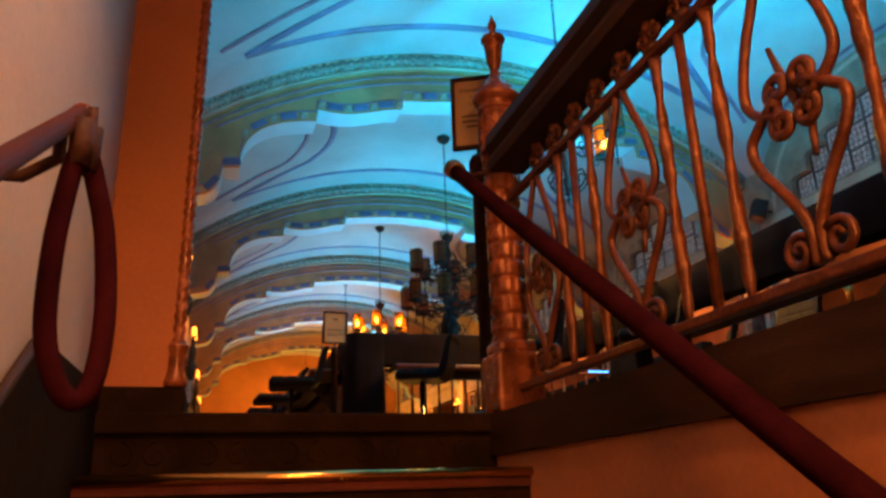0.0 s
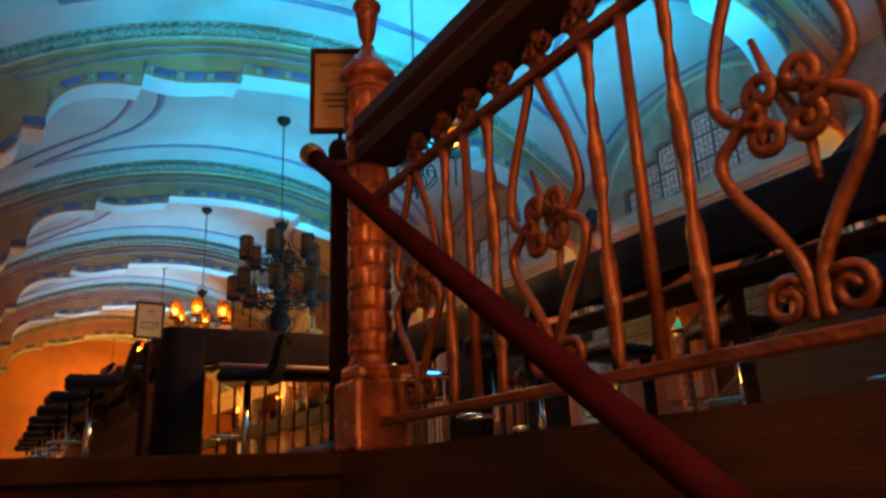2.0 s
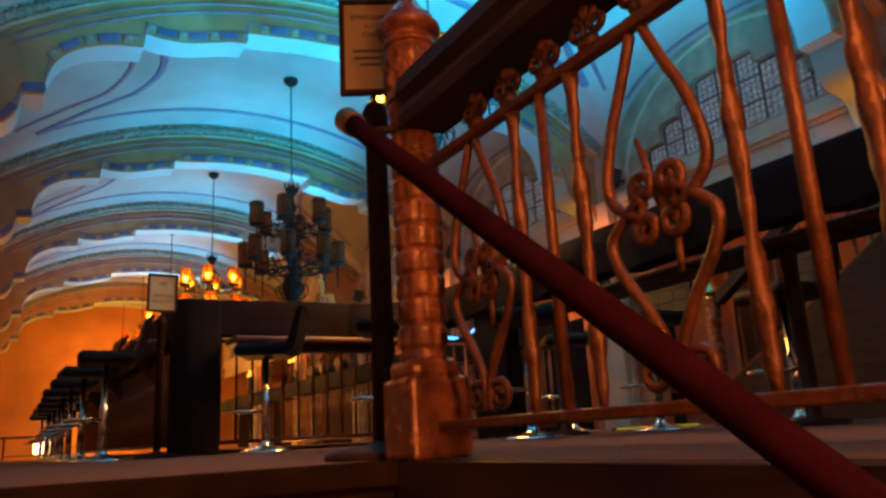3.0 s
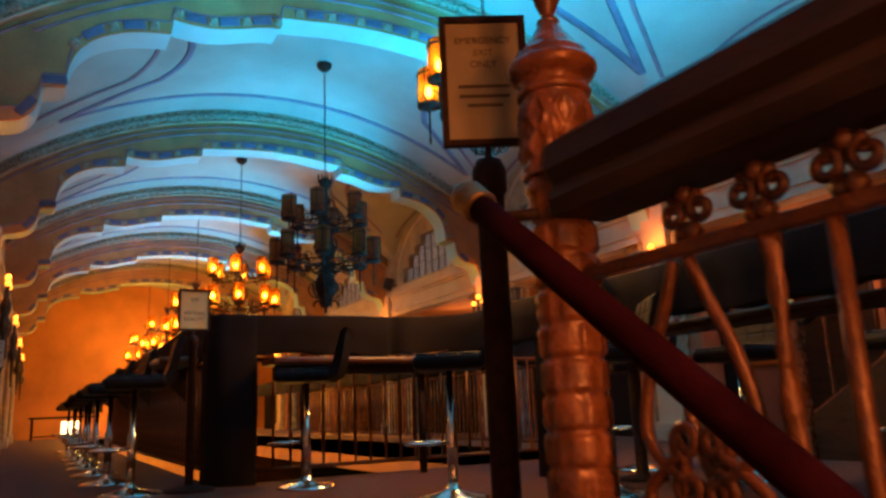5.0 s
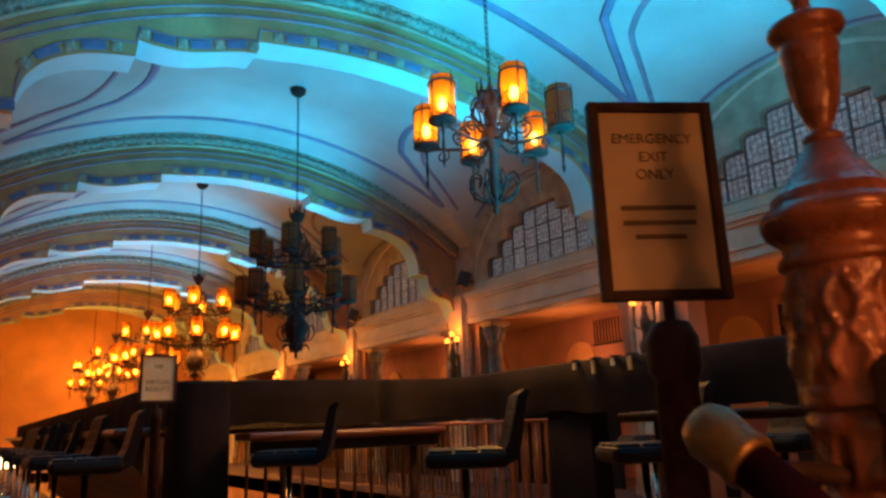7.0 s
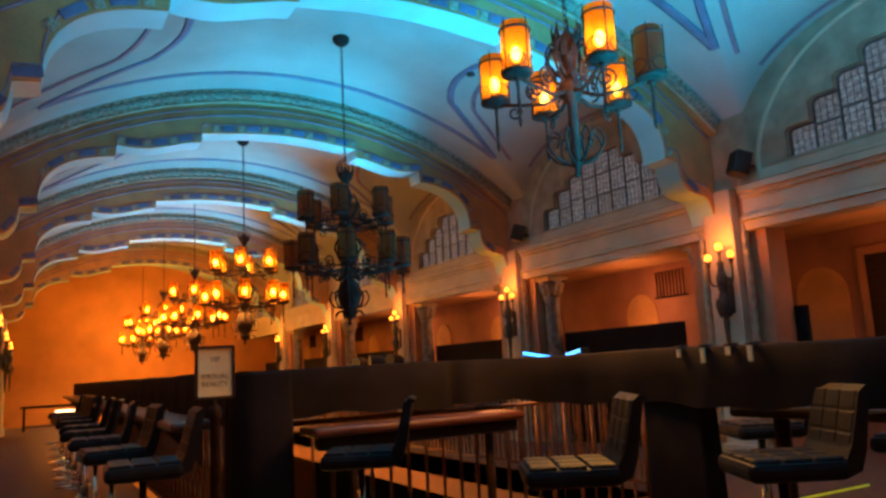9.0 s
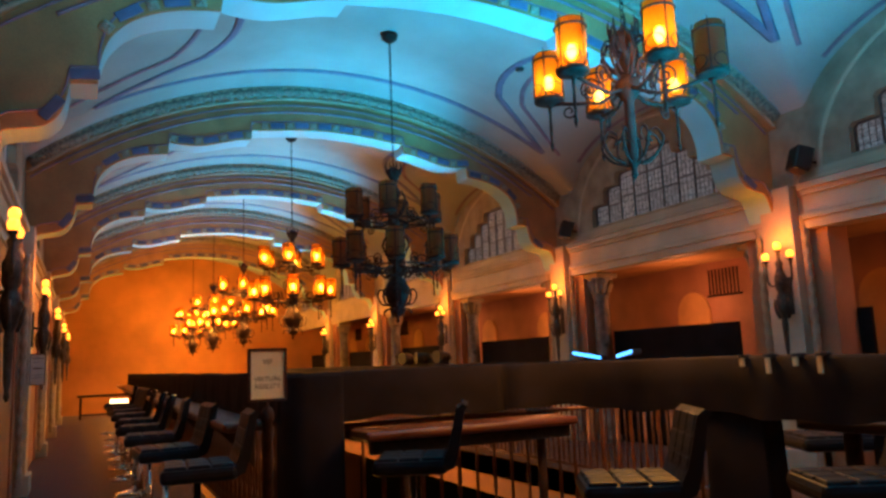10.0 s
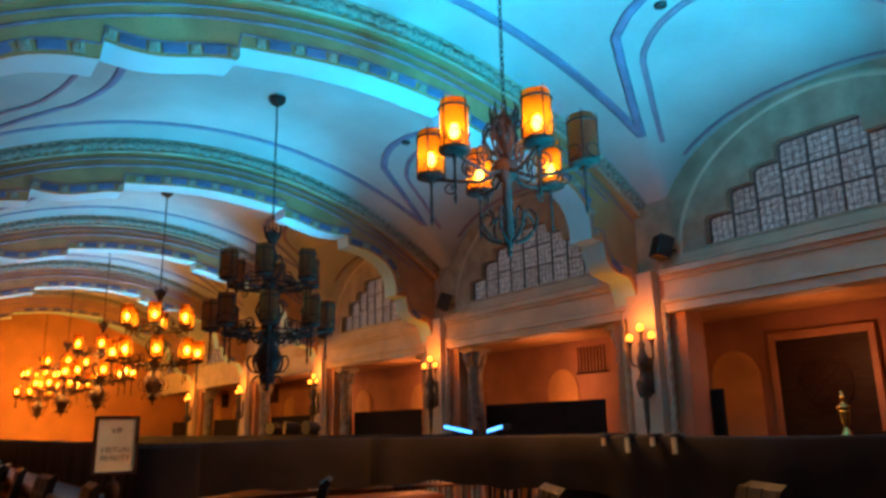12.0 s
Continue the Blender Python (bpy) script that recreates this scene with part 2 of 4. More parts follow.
def thing(name, label, category, group="", at=None, kind=""):
    ob = new(name)
    ob.empty_display_size = 0.1
    if at is not None:
        ob.matrix_basis = at
    return tagged(ob, label, category, group, kind)


def B():
    return bmesh.new()


def structure(name, bm, material, label, category):
    return tagged(part(name, bm, material), label, category, kind="structure")


# ---- floor, well and stairs ----
WX0, WX1, WY0, WY1 = 2.36, 6.14, 7.86, 26.5        # the open well
SX0, SX1, SY = 0.79, 1.98, 3.23                     # the stair's walls and its top edge
bm = B()
for q in ((XL - 0.3, SY, WX0, Y1), (WX0, SY, XR + 2.2, WY0), (WX1, WY0, XR + 2.2, Y1), (WX0, WY1, WX1, Y1), (SX1 + 0.06, Y0, XR + 2.2, SY)):
    box(bm, q[0], q[1], -0.26, q[2], q[3], 0)
structure("floor", bm, CARPET, "dark maroon patterned carpet of the upper hall", "floor")
structure("floor_lower", box(B(), -2, Y0 - 2, -4.4, 11, Y1, -4.2), MARBLE, "dim stone floor of the lobby below the well", "floor")
bm = B()
for x in (WX0 - 0.02, WX1 + 0.02):
    box(bm, x - 0.02, WY0, -0.5, x + 0.02, WY1, -0.005)
for y in (WY0 - 0.02, WY1 + 0.02):
    box(bm, WX0, y - 0.02, -0.5, WX1, y + 0.02, -0.005)
structure("trim_well", bm, OCHRE, "ochre painted fascia round the open well", "trim")

stairs = thing("stairs", "carpeted stairs with brass nosings that climb to the hall", "stairs", kind="structure")
RISE, RUN = 0.172, 0.262
for k in range(1, 14):
    y1, z = SY - RUN * (k - 1), -RISE * k
    part("tread", box(B(), SX0, y1 - RUN - 0.02, z - 0.05, SX1, y1, z, 0.006), CARPET, stairs)
    part("riser", box(B(), SX0, y1 - 0.005, z + 0.0, SX1, y1 + 0.03, z + RISE - 0.052), STEPWOOD, stairs)
    if k < 4:
        for i in range(5):
            cx = SX0 + 0.14 + i * 0.225
            for q in (-1, 1):
                part("carving", tube(B(), [(x, y1 - 0.006, zz) for x, _, zz in spiral(cx + q * 0.045, z + 0.062, 0.036, 1.3, math.pi / 2, q, 16)], [0.0045 - 0.0002 * n for n in range(17)], 5), STEPWOOD, stairs, "carved leaf scroll")
    part("nosing", tube(B(), [(SX0, y1 - RUN - 0.02, z - 0.012), (SX1, y1 - RUN - 0.02, z - 0.012)], 0.014), BRASS, stairs, "worn brass nosing")
part("nosing", box(B(), SX0 - 0.1, SY - 0.03, -0.055, SX1 + 0.1, SY, 0.004, 0.008), STEPWOOD, stairs, "dark wooden top nosing")
structure("floor_landing", box(B(), SX0 - 1, Y0 - 2, -RISE * 14 - 0.1, SX1 + 1, SY - RUN * 13, -RISE * 13 - 0.05), CARPET, "maroon carpet of the landing under the stairs", "floor")

# walls of the stair
structure("wall_stair_left", box(B(), XL - 0.3, Y0, -3, SX0, SY + 0.1, 4.9), CREAM, "cream painted plaster wall beside the stairs", "wall")
structure("wall_stair_right", box(B(), SX1, Y0, -3, SX1 + 0.055, SY - 0.02, -0.126), OCHRE, "ochre plaster wall under the balustrade", "wall")
bm = prism(B(), [(Y0, -0.125), (SY - 0.02, -0.125), (SY - 0.02, -0.002), (Y0, -0.002)], 0, SX1 - 0.02, SX1 + 0.055)
structure("trim_floor_edge", bm, DARKWOOD, "dark stained timber edge of the hall floor at the stairwell", "trim")
sk = [(SY + 0.02, 0.07), (2.46, 0.055), (2.28, -0.065), (SY - 13 * RUN, -0.065 - (2.28 - SY + 13 * RUN) * RISE / RUN)]
bm = prism(B(), sk + [(SY - 13 * RUN, -0.14 - 14 * RISE), (SY + 0.02, -0.14)], 0, SX0 + 0.002, SX0 + 0.026)
structure("baseboard_stair", bm, STEPWOOD, "dark sloping baseboard along the stairs", "baseboard")
structure("trim_stair", tube(B(), [(SX0 + 0.016, y, z + 0.004) for y, z in sk[1:]], 0.009, 8), DARKWOOD, "thin glossy moulding on the stair's baseboard", "trim")
# the pier at the head of the stairs, with a rope moulding on its edge
structure("wall_pier", box(B(), XL - 0.2, SY + 0.02, 0.0, 1.010, SY + 0.42, 4.9, 0.01), PIERPAINT, "orange painted pier at the head of the stairs", "wall")
structure("baseboard_pier", box(B(), XL, SY + 0.004, 0.0, 1.040, SY + 0.43, 0.08, 0.008), STEPWOOD, "dark wooden base of the pier", "baseboard")


def rope_twist(a, z):
    return 0.0022 * math.sin(a * 2 - z * 170)


structure("trim_rope", lathe(B(), [(0.018, 0.21 + 0.006 * i) for i in range(780)], 12, 1.010, SY + 0.026, rope_twist), TERRA, "twisted rope moulding on the edge of the pier", "trim")
structure("trim_rope_foot", lathe(B(), [(0.032, 0.08), (0.034, 0.10), (0.028, 0.115), (0.025, 0.13), (0.025, 0.185), (0.030, 0.195), (0.029, 0.205), (0.022, 0.212)], 16, 1.010, SY + 0.026), TERRA, "plain turned foot of the rope moulding", "trim")

# ---- the vault ----
def zmain(x):
    return CROWN - RAD + math.sqrt(RAD ** 2 - (x - XC) ** 2)


LB = 1.92                                           # half width of the side vaults over the windows


def zcross(x, y):
    v = min(abs(y - c) for c in BAYS)
    if v >= LB:
        return -9
    k = max(0.0, min(1.0, (abs(x - XC) - 2.0) / 1.75))
    low, top = 3.50 - 0.36 * k, 4.86 - 0.34 * k
    return low + (top - low) * (1 - (v / LB) ** 2.3) ** (1 / 2.3)


def zvault(x, y):
    return max(zmain(x), zcross(x, y))


bm = B()
NX, NY = 110, int((Y1 - Y0) / 0.07)
xs = [XL - 0.05 + (2 * HALF + 0.1) * i / NX for i in range(NX + 1)]
grid = [[bm.verts.new((x, Y0 + (Y1 - Y0) * j / NY, zvault(x, Y0 + (Y1 - Y0) * j / NY))) for x in xs] for j in range(NY + 1)]
for a, b in zip(grid, grid[1:]):
    for i in range(NX):
        bm.faces.new((a[i], b[i], b[i + 1], a[i + 1])).smooth = True
structure("ceiling", bm, PLASTER, "pale plaster groin vault washed with coloured light", "ceiling")
structure("roof_slab", box(B(), -0.6, Y0 - 0.3, 5.45, 11, Y1 + 0.3, 5.6), STONE, "plain slab over the vault", "ceiling")


def groin(y):
    """Distance from the hall's axis at which the side vault meets the main vault."""
    u = 1.2
    while u < HALF and zmain(XC + u) > zcross(XC + u, y):
        u += 0.01
    return u


def band(pts, r, m, label):
    if len(pts) > 3:
        structure("trim_band", tube(B(), pts, r, 6, 0.22), m, label, "trim")


def on_vault(x, y):
    return (x, y, zvault(x, y) - 0.003)


VV = 1.46
for c in BAYS:
    for sx in (1, -1):
        vs = [VV * math.cos(math.pi * i / 44) for i in range(45)]
        band([on_vault(XC + sx * (groin(c + v) - 0.06), c + v) for v in vs], 0.048, BLUEBAND, "blue painted band beside the vault's groin")
        vs = [1.40 * math.cos(math.pi * i / 44) for i in range(45)]
        band([on_vault(XC + sx * min(HALF - 0.08, groin(c + v) + 0.30), c + v) for v in vs], 0.036, MAUVE, "mauve painted line of the side vault's panel")
        band([on_vault(XC + sx * (HALF - 0.10), c + v) for v in vs], 0.036, MAUVE, "mauve line over the window arch")
    ue = groin(c + VV) - 0.08
    for s in (-1, 1):
        band([on_vault(XC + ue * math.cos(math.pi * i / 60), c + s * VV) for i in range(61)], 0.060, BLUEBAND, "blue painted band beside the arch")

# ---- transverse arches, stepped like a lobed fan ----
LOBE_RUNS = [[(-3.72, 2.66), (-3.62, 2.92), (-3.48, 2.97), (-3.34, 3.01), (-3.24, 3.13), (-3.20, 3.33)], [(-3.02, 3.35), (-3.01, 3.52), (-2.95, 3.70), (-2.82, 3.85), (-2.62, 3.96), (-2.40, 4.02), (-2.17, 4.05)], [(-2.15, 4.21), (-1.98, 4.19), (-1.75, 4.20), (-1.50, 4.26), (-1.28, 4.32), (-1.12, 4.34)], [(-1.10, 4.47), (-0.80, 4.50), (-0.50, 4.535), (-0.25, 4.55), (0, 4.56)]]


def rounded(P, n=4):
    out = []
    for i in range(len(P) - 1):
        p0, p1, p2, p3 = [Vector(P[min(max(q, 0), len(P) - 1)]) for q in (i - 1, i, i + 1, i + 2)]
        for k in range(n):
            t = k / n
            v = 0.5 * (2 * p1 + (p2 - p0) * t + (2 * p0 - 5 * p1 + 4 * p2 - p3) * t * t + (3 * p1 - p0 - 3 * p2 + p3) * t ** 3)
            out.append((v.x, v.y))
    return out + [P[-1]]


LOBES = [p for run in LOBE_RUNS for p in rounded(run)]
FULL = LOBES + [(-x, z) for x, z in LOBES[-2::-1]]


def finer(pts, step):
    out = []
    for (x0, z0), (x1, z1) in zip(pts, pts[1:]):
        n = max(1, int(math.hypot(x1 - x0, z1 - z0) / step))
        out += [(x0 + (x1 - x0) * i / n, z0 + (z1 - z0) * i / n) for i in range(n)]
    return out + [pts[-1]]


DEEP = 0.36
upper = [(u, zmain(XC + u) + 0.05) for u in [HALF * math.cos(math.pi * i / 60) for i in range(61)]]
bm = prism(B(), FULL + upper, 1, -DEEP / 2, DEEP / 2)
arch_mesh = meshed("arch_body", bm, ARCHFACE)
OUT = 0.12
rib = [(3.74 * math.cos(math.pi * i / 60), 0) for i in range(61)]
rib_mesh = meshed("upper_rib", prism(B(), [(u, zmain(XC + u) + 0.05) for u, _ in rib] + [(u, zmain(XC + u) - 0.15) for u, _ in rib[::-1]], 1, -DEEP / 2 - OUT, DEEP / 2 + OUT), ARCHFACE)
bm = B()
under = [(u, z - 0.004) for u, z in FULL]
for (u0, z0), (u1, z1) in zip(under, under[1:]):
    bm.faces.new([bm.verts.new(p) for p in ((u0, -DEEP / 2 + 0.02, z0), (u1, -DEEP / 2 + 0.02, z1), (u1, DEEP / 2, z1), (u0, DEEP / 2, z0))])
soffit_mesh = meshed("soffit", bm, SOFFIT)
curve = [(3.70 * math.cos(math.pi * i / 260), 0, 0) for i in range(261)]
vine_pts = [(p[0], -DEEP / 2 - OUT - 0.02, zmain(XC + p[0]) - 0.075) for p in curve]
random.seed(4)
vine_mesh = meshed("vine_moulding", tube(B(), vine_pts, [0.062 + 0.018 * math.sin(i * 2.1) + random.uniform(-0.014, 0.014) for i in range(261)], 8, 0.9), VINE)
bead_mesh = meshed("bead", tube(B(), [(x, -DEEP / 2 - OUT, z - 0.085) for x, _, z in vine_pts], 0.022, 6), STONE)
fillet_mesh = meshed("fillet", tube(B(), [(x, -DEEP / 2 - 0.006, z - 0.14) for x, _, z in vine_pts], 0.012, 6), MAUVE)
blue_mesh = meshed("crown_fillet", tube(B(), [(x, -DEEP / 2 - OUT - 0.05, zmain(XC + x) - 0.01) for x, _, z in vine_pts], 0.025, 6), STONE)
line_mesh = meshed("lower_fillet", tube(B(), [(x, -DEEP / 2 - 0.006, z - 0.24) for x, _, z in vine_pts if abs(x) < 3.3], 0.016, 6), MAUVE)
tile_mesh = meshed("tile", box(B(), -0.098, -0.018, -0.040, 0.098, 0.0, 0.040, 0.006), TILEBLUE)
bm = box(B(), -0.042, -0.022, -0.042, 0.042, 0.0, 0.042, 0.004)
for k in range(4):
    ball(bm, (0.02 * math.cos(k * math.pi / 2 + 0.78), -0.022, 0.02 * math.sin(k * math.pi / 2 + 0.78)), 0.014, 6)
ros_mesh = meshed("rosette", bm, ROSETTE)
edge_mesh = meshed("edge_line", tube(B(), [(u, -DEEP / 2 - 0.004, z + 0.115) for u, z in FULL], 0.010, 6), MAUVE)


def tiles_along():
    out = []
    run = finer(FULL[12:-12], 0.02)
    dist, nxt, flip = 0.0, 0.1, 0
    for (x0, z0), (x1, z1) in zip(run, run[1:]):
        dist += math.hypot(x1 - x0, z1 - z0)
        if dist >= nxt:
            out.append((x1, z1, math.atan2(z1 - z0, x1 - x0), flip))
            nxt, flip = dist + 0.154, 1 - flip
    return out


TILES = [q for q in tiles_along() if abs(math.sin(q[2])) < 0.95]
for k, y in enumerate(ARCHES):
    arch = thing("transverse_arch", "stepped plaster arch with blue tiles and a vine moulding", "arch", "arches across the hall", pose(XC, y, 0), "structure")
    part("arch_body", arch_mesh, None, arch)
    part("upper_rib", rib_mesh, None, arch)
    part("soffit", soffit_mesh, None, arch, "pale plaster soffit with the floods' cyan put into its colour")
    part("vine_moulding", vine_mesh, None, arch, "moulding of carved vine leaves")
    part("bead", bead_mesh, None, arch)
    part("fillet", fillet_mesh, None, arch)
    part("crown_fillet", blue_mesh, None, arch)
    part("lower_fillet", line_mesh, None, arch)
    part("edge_line", edge_mesh, None, arch)
    if k >= 1:
        for x, z, a, f in TILES:
            part("rosette" if f else "tile", ros_mesh if f else tile_mesh, None, arch, at=pose(x - 0.058 * math.sin(a), -DEEP / 2, z + 0.058 * math.cos(a), 0, -math.degrees(a), 0))

# ---- side walls ----
STEPS = [(1.30, 0.31), (1.01, 0.54), (0.722, 0.70), (0.433, 0.88)]   # half width and height of each step of a window
SILL = 3.16


def window_outline(c):
    right = []
    for (w, h), nx in zip(STEPS, STEPS[1:] + [None]):
        right += [(c + w, SILL + h - 0.04), (c + w - 0.05, SILL + h)]
        if nx:
            right.append((c + nx[0], SILL + h))
    return [(c + STEPS[0][0], SILL)] + right + [(2 * c - y, z) for y, z in right[::-1]] + [(c - STEPS[0][0], SILL)]


def lunette(c, x0, x1):
    arc = [(c - BAY / 2 + BAY * i / 40, max(zcross(x0 if x0 > XC else x1, c - BAY / 2 + BAY * i / 40), zmain(x0 if x0 > XC else x1), SILL) + 0.06) for i in range(41)]
    bm = B()
    prism(bm, [(c - BAY / 2, 2.98), (c + BAY / 2, 2.98), (c + BAY / 2, SILL), (c - BAY / 2, SILL)], 0, x0, x1)
    prism(bm, [(c + BAY / 2, SILL)] + arc[::-1] + [(c - BAY / 2, SILL)] + window_outline(c)[::-1], 0, x0, x1)
    return bm


def height_at(v):
    for w, h in reversed(STEPS):
        if v <= w:
            return h
    return 0


win_no = 0


def window(c, x, sx):
    global win_no
    win_no += 1
    win = thing("window_%d" % win_no, "stepped leaded window with small patterned panes", "window", "windows over the arcade", kind="structure")
    out = window_outline(c)
    pts = [(x, y, z) for y, z in out] + [(x, out[0][0], out[0][1])]
    part("window_frame", tube(B(), pts, 0.022, 6), LEAD, win)
    k = 0
    n = 9
    w = 2 * STEPS[0][0] / n
    for i in range(n):
        y0 = c - STEPS[0][0] + w * i
        mid = abs(y0 + w / 2 - c)
        h = height_at(mid)
        rows = max(1, round(h / 0.28))
        for j in range(rows):
            z0, z1 = SILL + h * j / rows, SILL + h * (j + 1) / rows
            part("pane", box(B(), x + 0.004, y0 + 0.012, z0 + 0.012, x + 0.012, y0 + w - 0.012, z1 - 0.012), PANE, win)
            bm = B()
            for q in range(1, 4):
                yy, zz = y0 + w * q / 4, z0 + (z1 - z0) * q / 4
                box(bm, x - 0.004, yy - 0.003, z0, x + 0.002, yy + 0.003, z1)
                box(bm, x - 0.004, y0, zz - 0.003, x + 0.002, y0 + w, zz + 0.003)
            part("lead", bm, LEAD, win)
            part("glazing_bar", box(B(), x - 0.012, y0 - 0.010, z1 - 0.010, x + 0.012, y0 + w + 0.010, z1 + 0.010), LEAD, win)
        part("mullion", box(B(), x - 0.016, y0 - 0.010, SILL, x + 0.014, y0 + 0.010, SILL + h), LEAD, win)
    # carved scalloped rim round the opening
    bm = B()
    for i in range(25):
        a = math.pi * i / 24
        ball(bm, (x - sx * 0.06, c + 1.50 * math.cos(a), SILL - 0.02 + 1.22 * math.sin(a)), 0.05, 6)
    part("carved_rim", bm, STONE, win, "row of carved stone bosses")
    part("archivolt", tube(B(), [(x - sx * 0.07, c + 1.66 * math.cos(math.pi * i / 40), SILL - 0.08 + 1.38 * math.sin(math.pi * i / 40)) for i in range(41)], 0.045, 8), CREAM, win, "cream moulded arch")


for i, c in enumerate(BAYS):
    for sx, x in ((1, XR), (-1, XL)):
        a, b = (x, x + 0.25) if sx > 0 else (x - 0.25, x)
        structure("wall_lunette", lunette(c, a, b), STONE, "carved cast-stone wall over the arcade", "wall")
        if sx > 0 or i < 9:
            window(c, x + sx * 0.10, sx)
        # entablature
        bm = B()
        for z0, z1, o in ((2.50, 2.60, 0.02), (2.60, 2.66, 0.05), (2.66, 2.86, 0.015), (2.86, 2.91, 0.05), (2.91, 2.985, 0.09)):
            box(bm, *((x - o, c - BAY / 2 + 0.2, z0, x + 0.25, c + BAY / 2 - 0.2, z1) if sx > 0 else (x - 0.25, c - BAY / 2 + 0.2, z0, x + o, c + BAY / 2 - 0.2, z1)), 0.006)
        structure("trim_entablature", bm, CREAM, "cream moulded entablature under the windows", "trim")
        bm = B()
        for z0, z1, o in ((3.00, 3.05, 0.05), (3.05, 3.12, 0.02)):
            box(bm, *((x - o, c - BAY / 2 + 0.2, z0, x, c + BAY / 2 - 0.2, z1) if sx > 0 else (x, c - BAY / 2 + 0.2, z0, x + o, c + BAY / 2 - 0.2, z1)), 0.006)
        structure("trim_sill", bm, CREAM, "cream sill course", "trim")

structure("wall_left", box(B(), XL - 0.3, SY + 0.1, 0, XL, Y1, 2.5), OCHRE, "ochre painted wall of the aisle", "wall")
structure("wall_far", box(B(), XL - 0.4, Y1, -4.2, XR + 2.4, Y1 + 0.2, 5.2), ORANGEWALL, "orange plaster end wall of the hall", "wall")
structure("wall_near", box(B(), XL - 0.4, Y0 - 0.2, -4.2, XR + 2.4, Y0, 5.2), ORANGEWALL, "orange plaster wall behind the stairs", "wall")
structure("wall_loggia", box(B(), XR + 1.9, Y0, -0.3, XR + 2.2, Y1, 5.2), REDWALL, "rose-red wall at the back of the arcade", "wall")
structure("wall_outer_left", box(B(), XL - 0.6, Y0, -4.2, XL - 0.3, Y1, 5.2), STONE, "plain outer wall", "wall")
structure("ceiling_loggia", box(B(), XR + 0.25, Y0, 2.62, XR + 1.9, Y1, 2.75), NICHE, "apricot ceiling of the arcade", "ceiling")
for z0, z1 in ((-4.2, -0.26),):
    structure("wall_lower", box(B(), WX0 - 0.4, WY0 + 18, z0, WX1 + 0.4, WY0 + 18.1, z1), NICHE, "lobby wall seen down the well", "wall")

# piers under the arches, with columns and twisted colonnettes
col_prof = [(0.17, 0), (0.17, 0.08), (0.145, 0.12), (0.15, 0.16), (0.125, 0.22), (0.125, 0.5), (0.128, 1.2), (0.112, 2.12), (0.13, 2.14), (0.13, 2.17), (0.115, 2.19), (0.14, 2.26), (0.165, 2.36), (0.19, 2.42), (0.19, 2.5)]
column_mesh = meshed("shaft", lathe(B(), col_prof, 20), MARBLE)
bm = B()
for k in range(10):
    a = k * math.pi / 5
    tube(bm, [(0.12 * math.cos(a), 0.12 * math.sin(a), 2.2), (0.15 * math.cos(a), 0.15 * math.sin(a), 2.3), (0.185 * math.cos(a), 0.185 * math.sin(a), 2.36), (0.17 * math.cos(a), 0.17 * math.sin(a), 2.39)], [0.03, 0.03, 0.02, 0.012], 6)
box(bm, -0.19, -0.19, 2.42, 0.19, 0.19, 2.49, 0.01)
capital_mesh = meshed("capital", bm, STONE)
twist_mesh = meshed("colonnette", lathe(B(), [(0.034, 0.12 + 0.02 * i) for i in range(128)], 10, twist=lambda a, z: 0.008 * math.sin(a * 2 - z * 45)), STONE)
for y in [a - 0.20 for a in ARCHES]:
    for sx, x in ((1, XR), (-1, XL + 0.08)):
        if sx < 0 and y < 4:
            continue
        pier = thing("pier", "cream painted wall pier with twisted colonnettes", "pier", "piers along the hall", pose(x, y, 0, 0, 0, 0 if sx > 0 else 180), "structure")
        if sx > 0 or y > 4:
            bm = box(B(), -0.06, -0.20, 0, 0.30, 0.20, 3.0, 0.01)
            box(bm, -0.10, -0.23, 0, 0.28, 0.23, 0.22, 0.01)
            part("pilaster", bm, CREAM, pier)
            part("backing", box(B(), 0.06, -0.52, 0, 0.36, 0.52, 2.98), OCHRE, pier, "ochre painted return")
            for s in (-1, 1):
                part("colonnette", twist_mesh, None, pier, "twisted stone colonnette", at=pose(0.0, s * 0.30, 0))
        if sx > 0:
            for s in (-1, 1):
                if s < 0 and abs(y - A0) < 1:
                    continue
                col = tagged(part("column", column_mesh, None, at=pose(XR + 0.26, y + (0.50 if s > 0 else -0.66), 0)), "round veined marble column with a leafy capital", "column", "columns of the arcade", "structure")
                part("capital", capital_mesh, None, col, "carved stone capital")
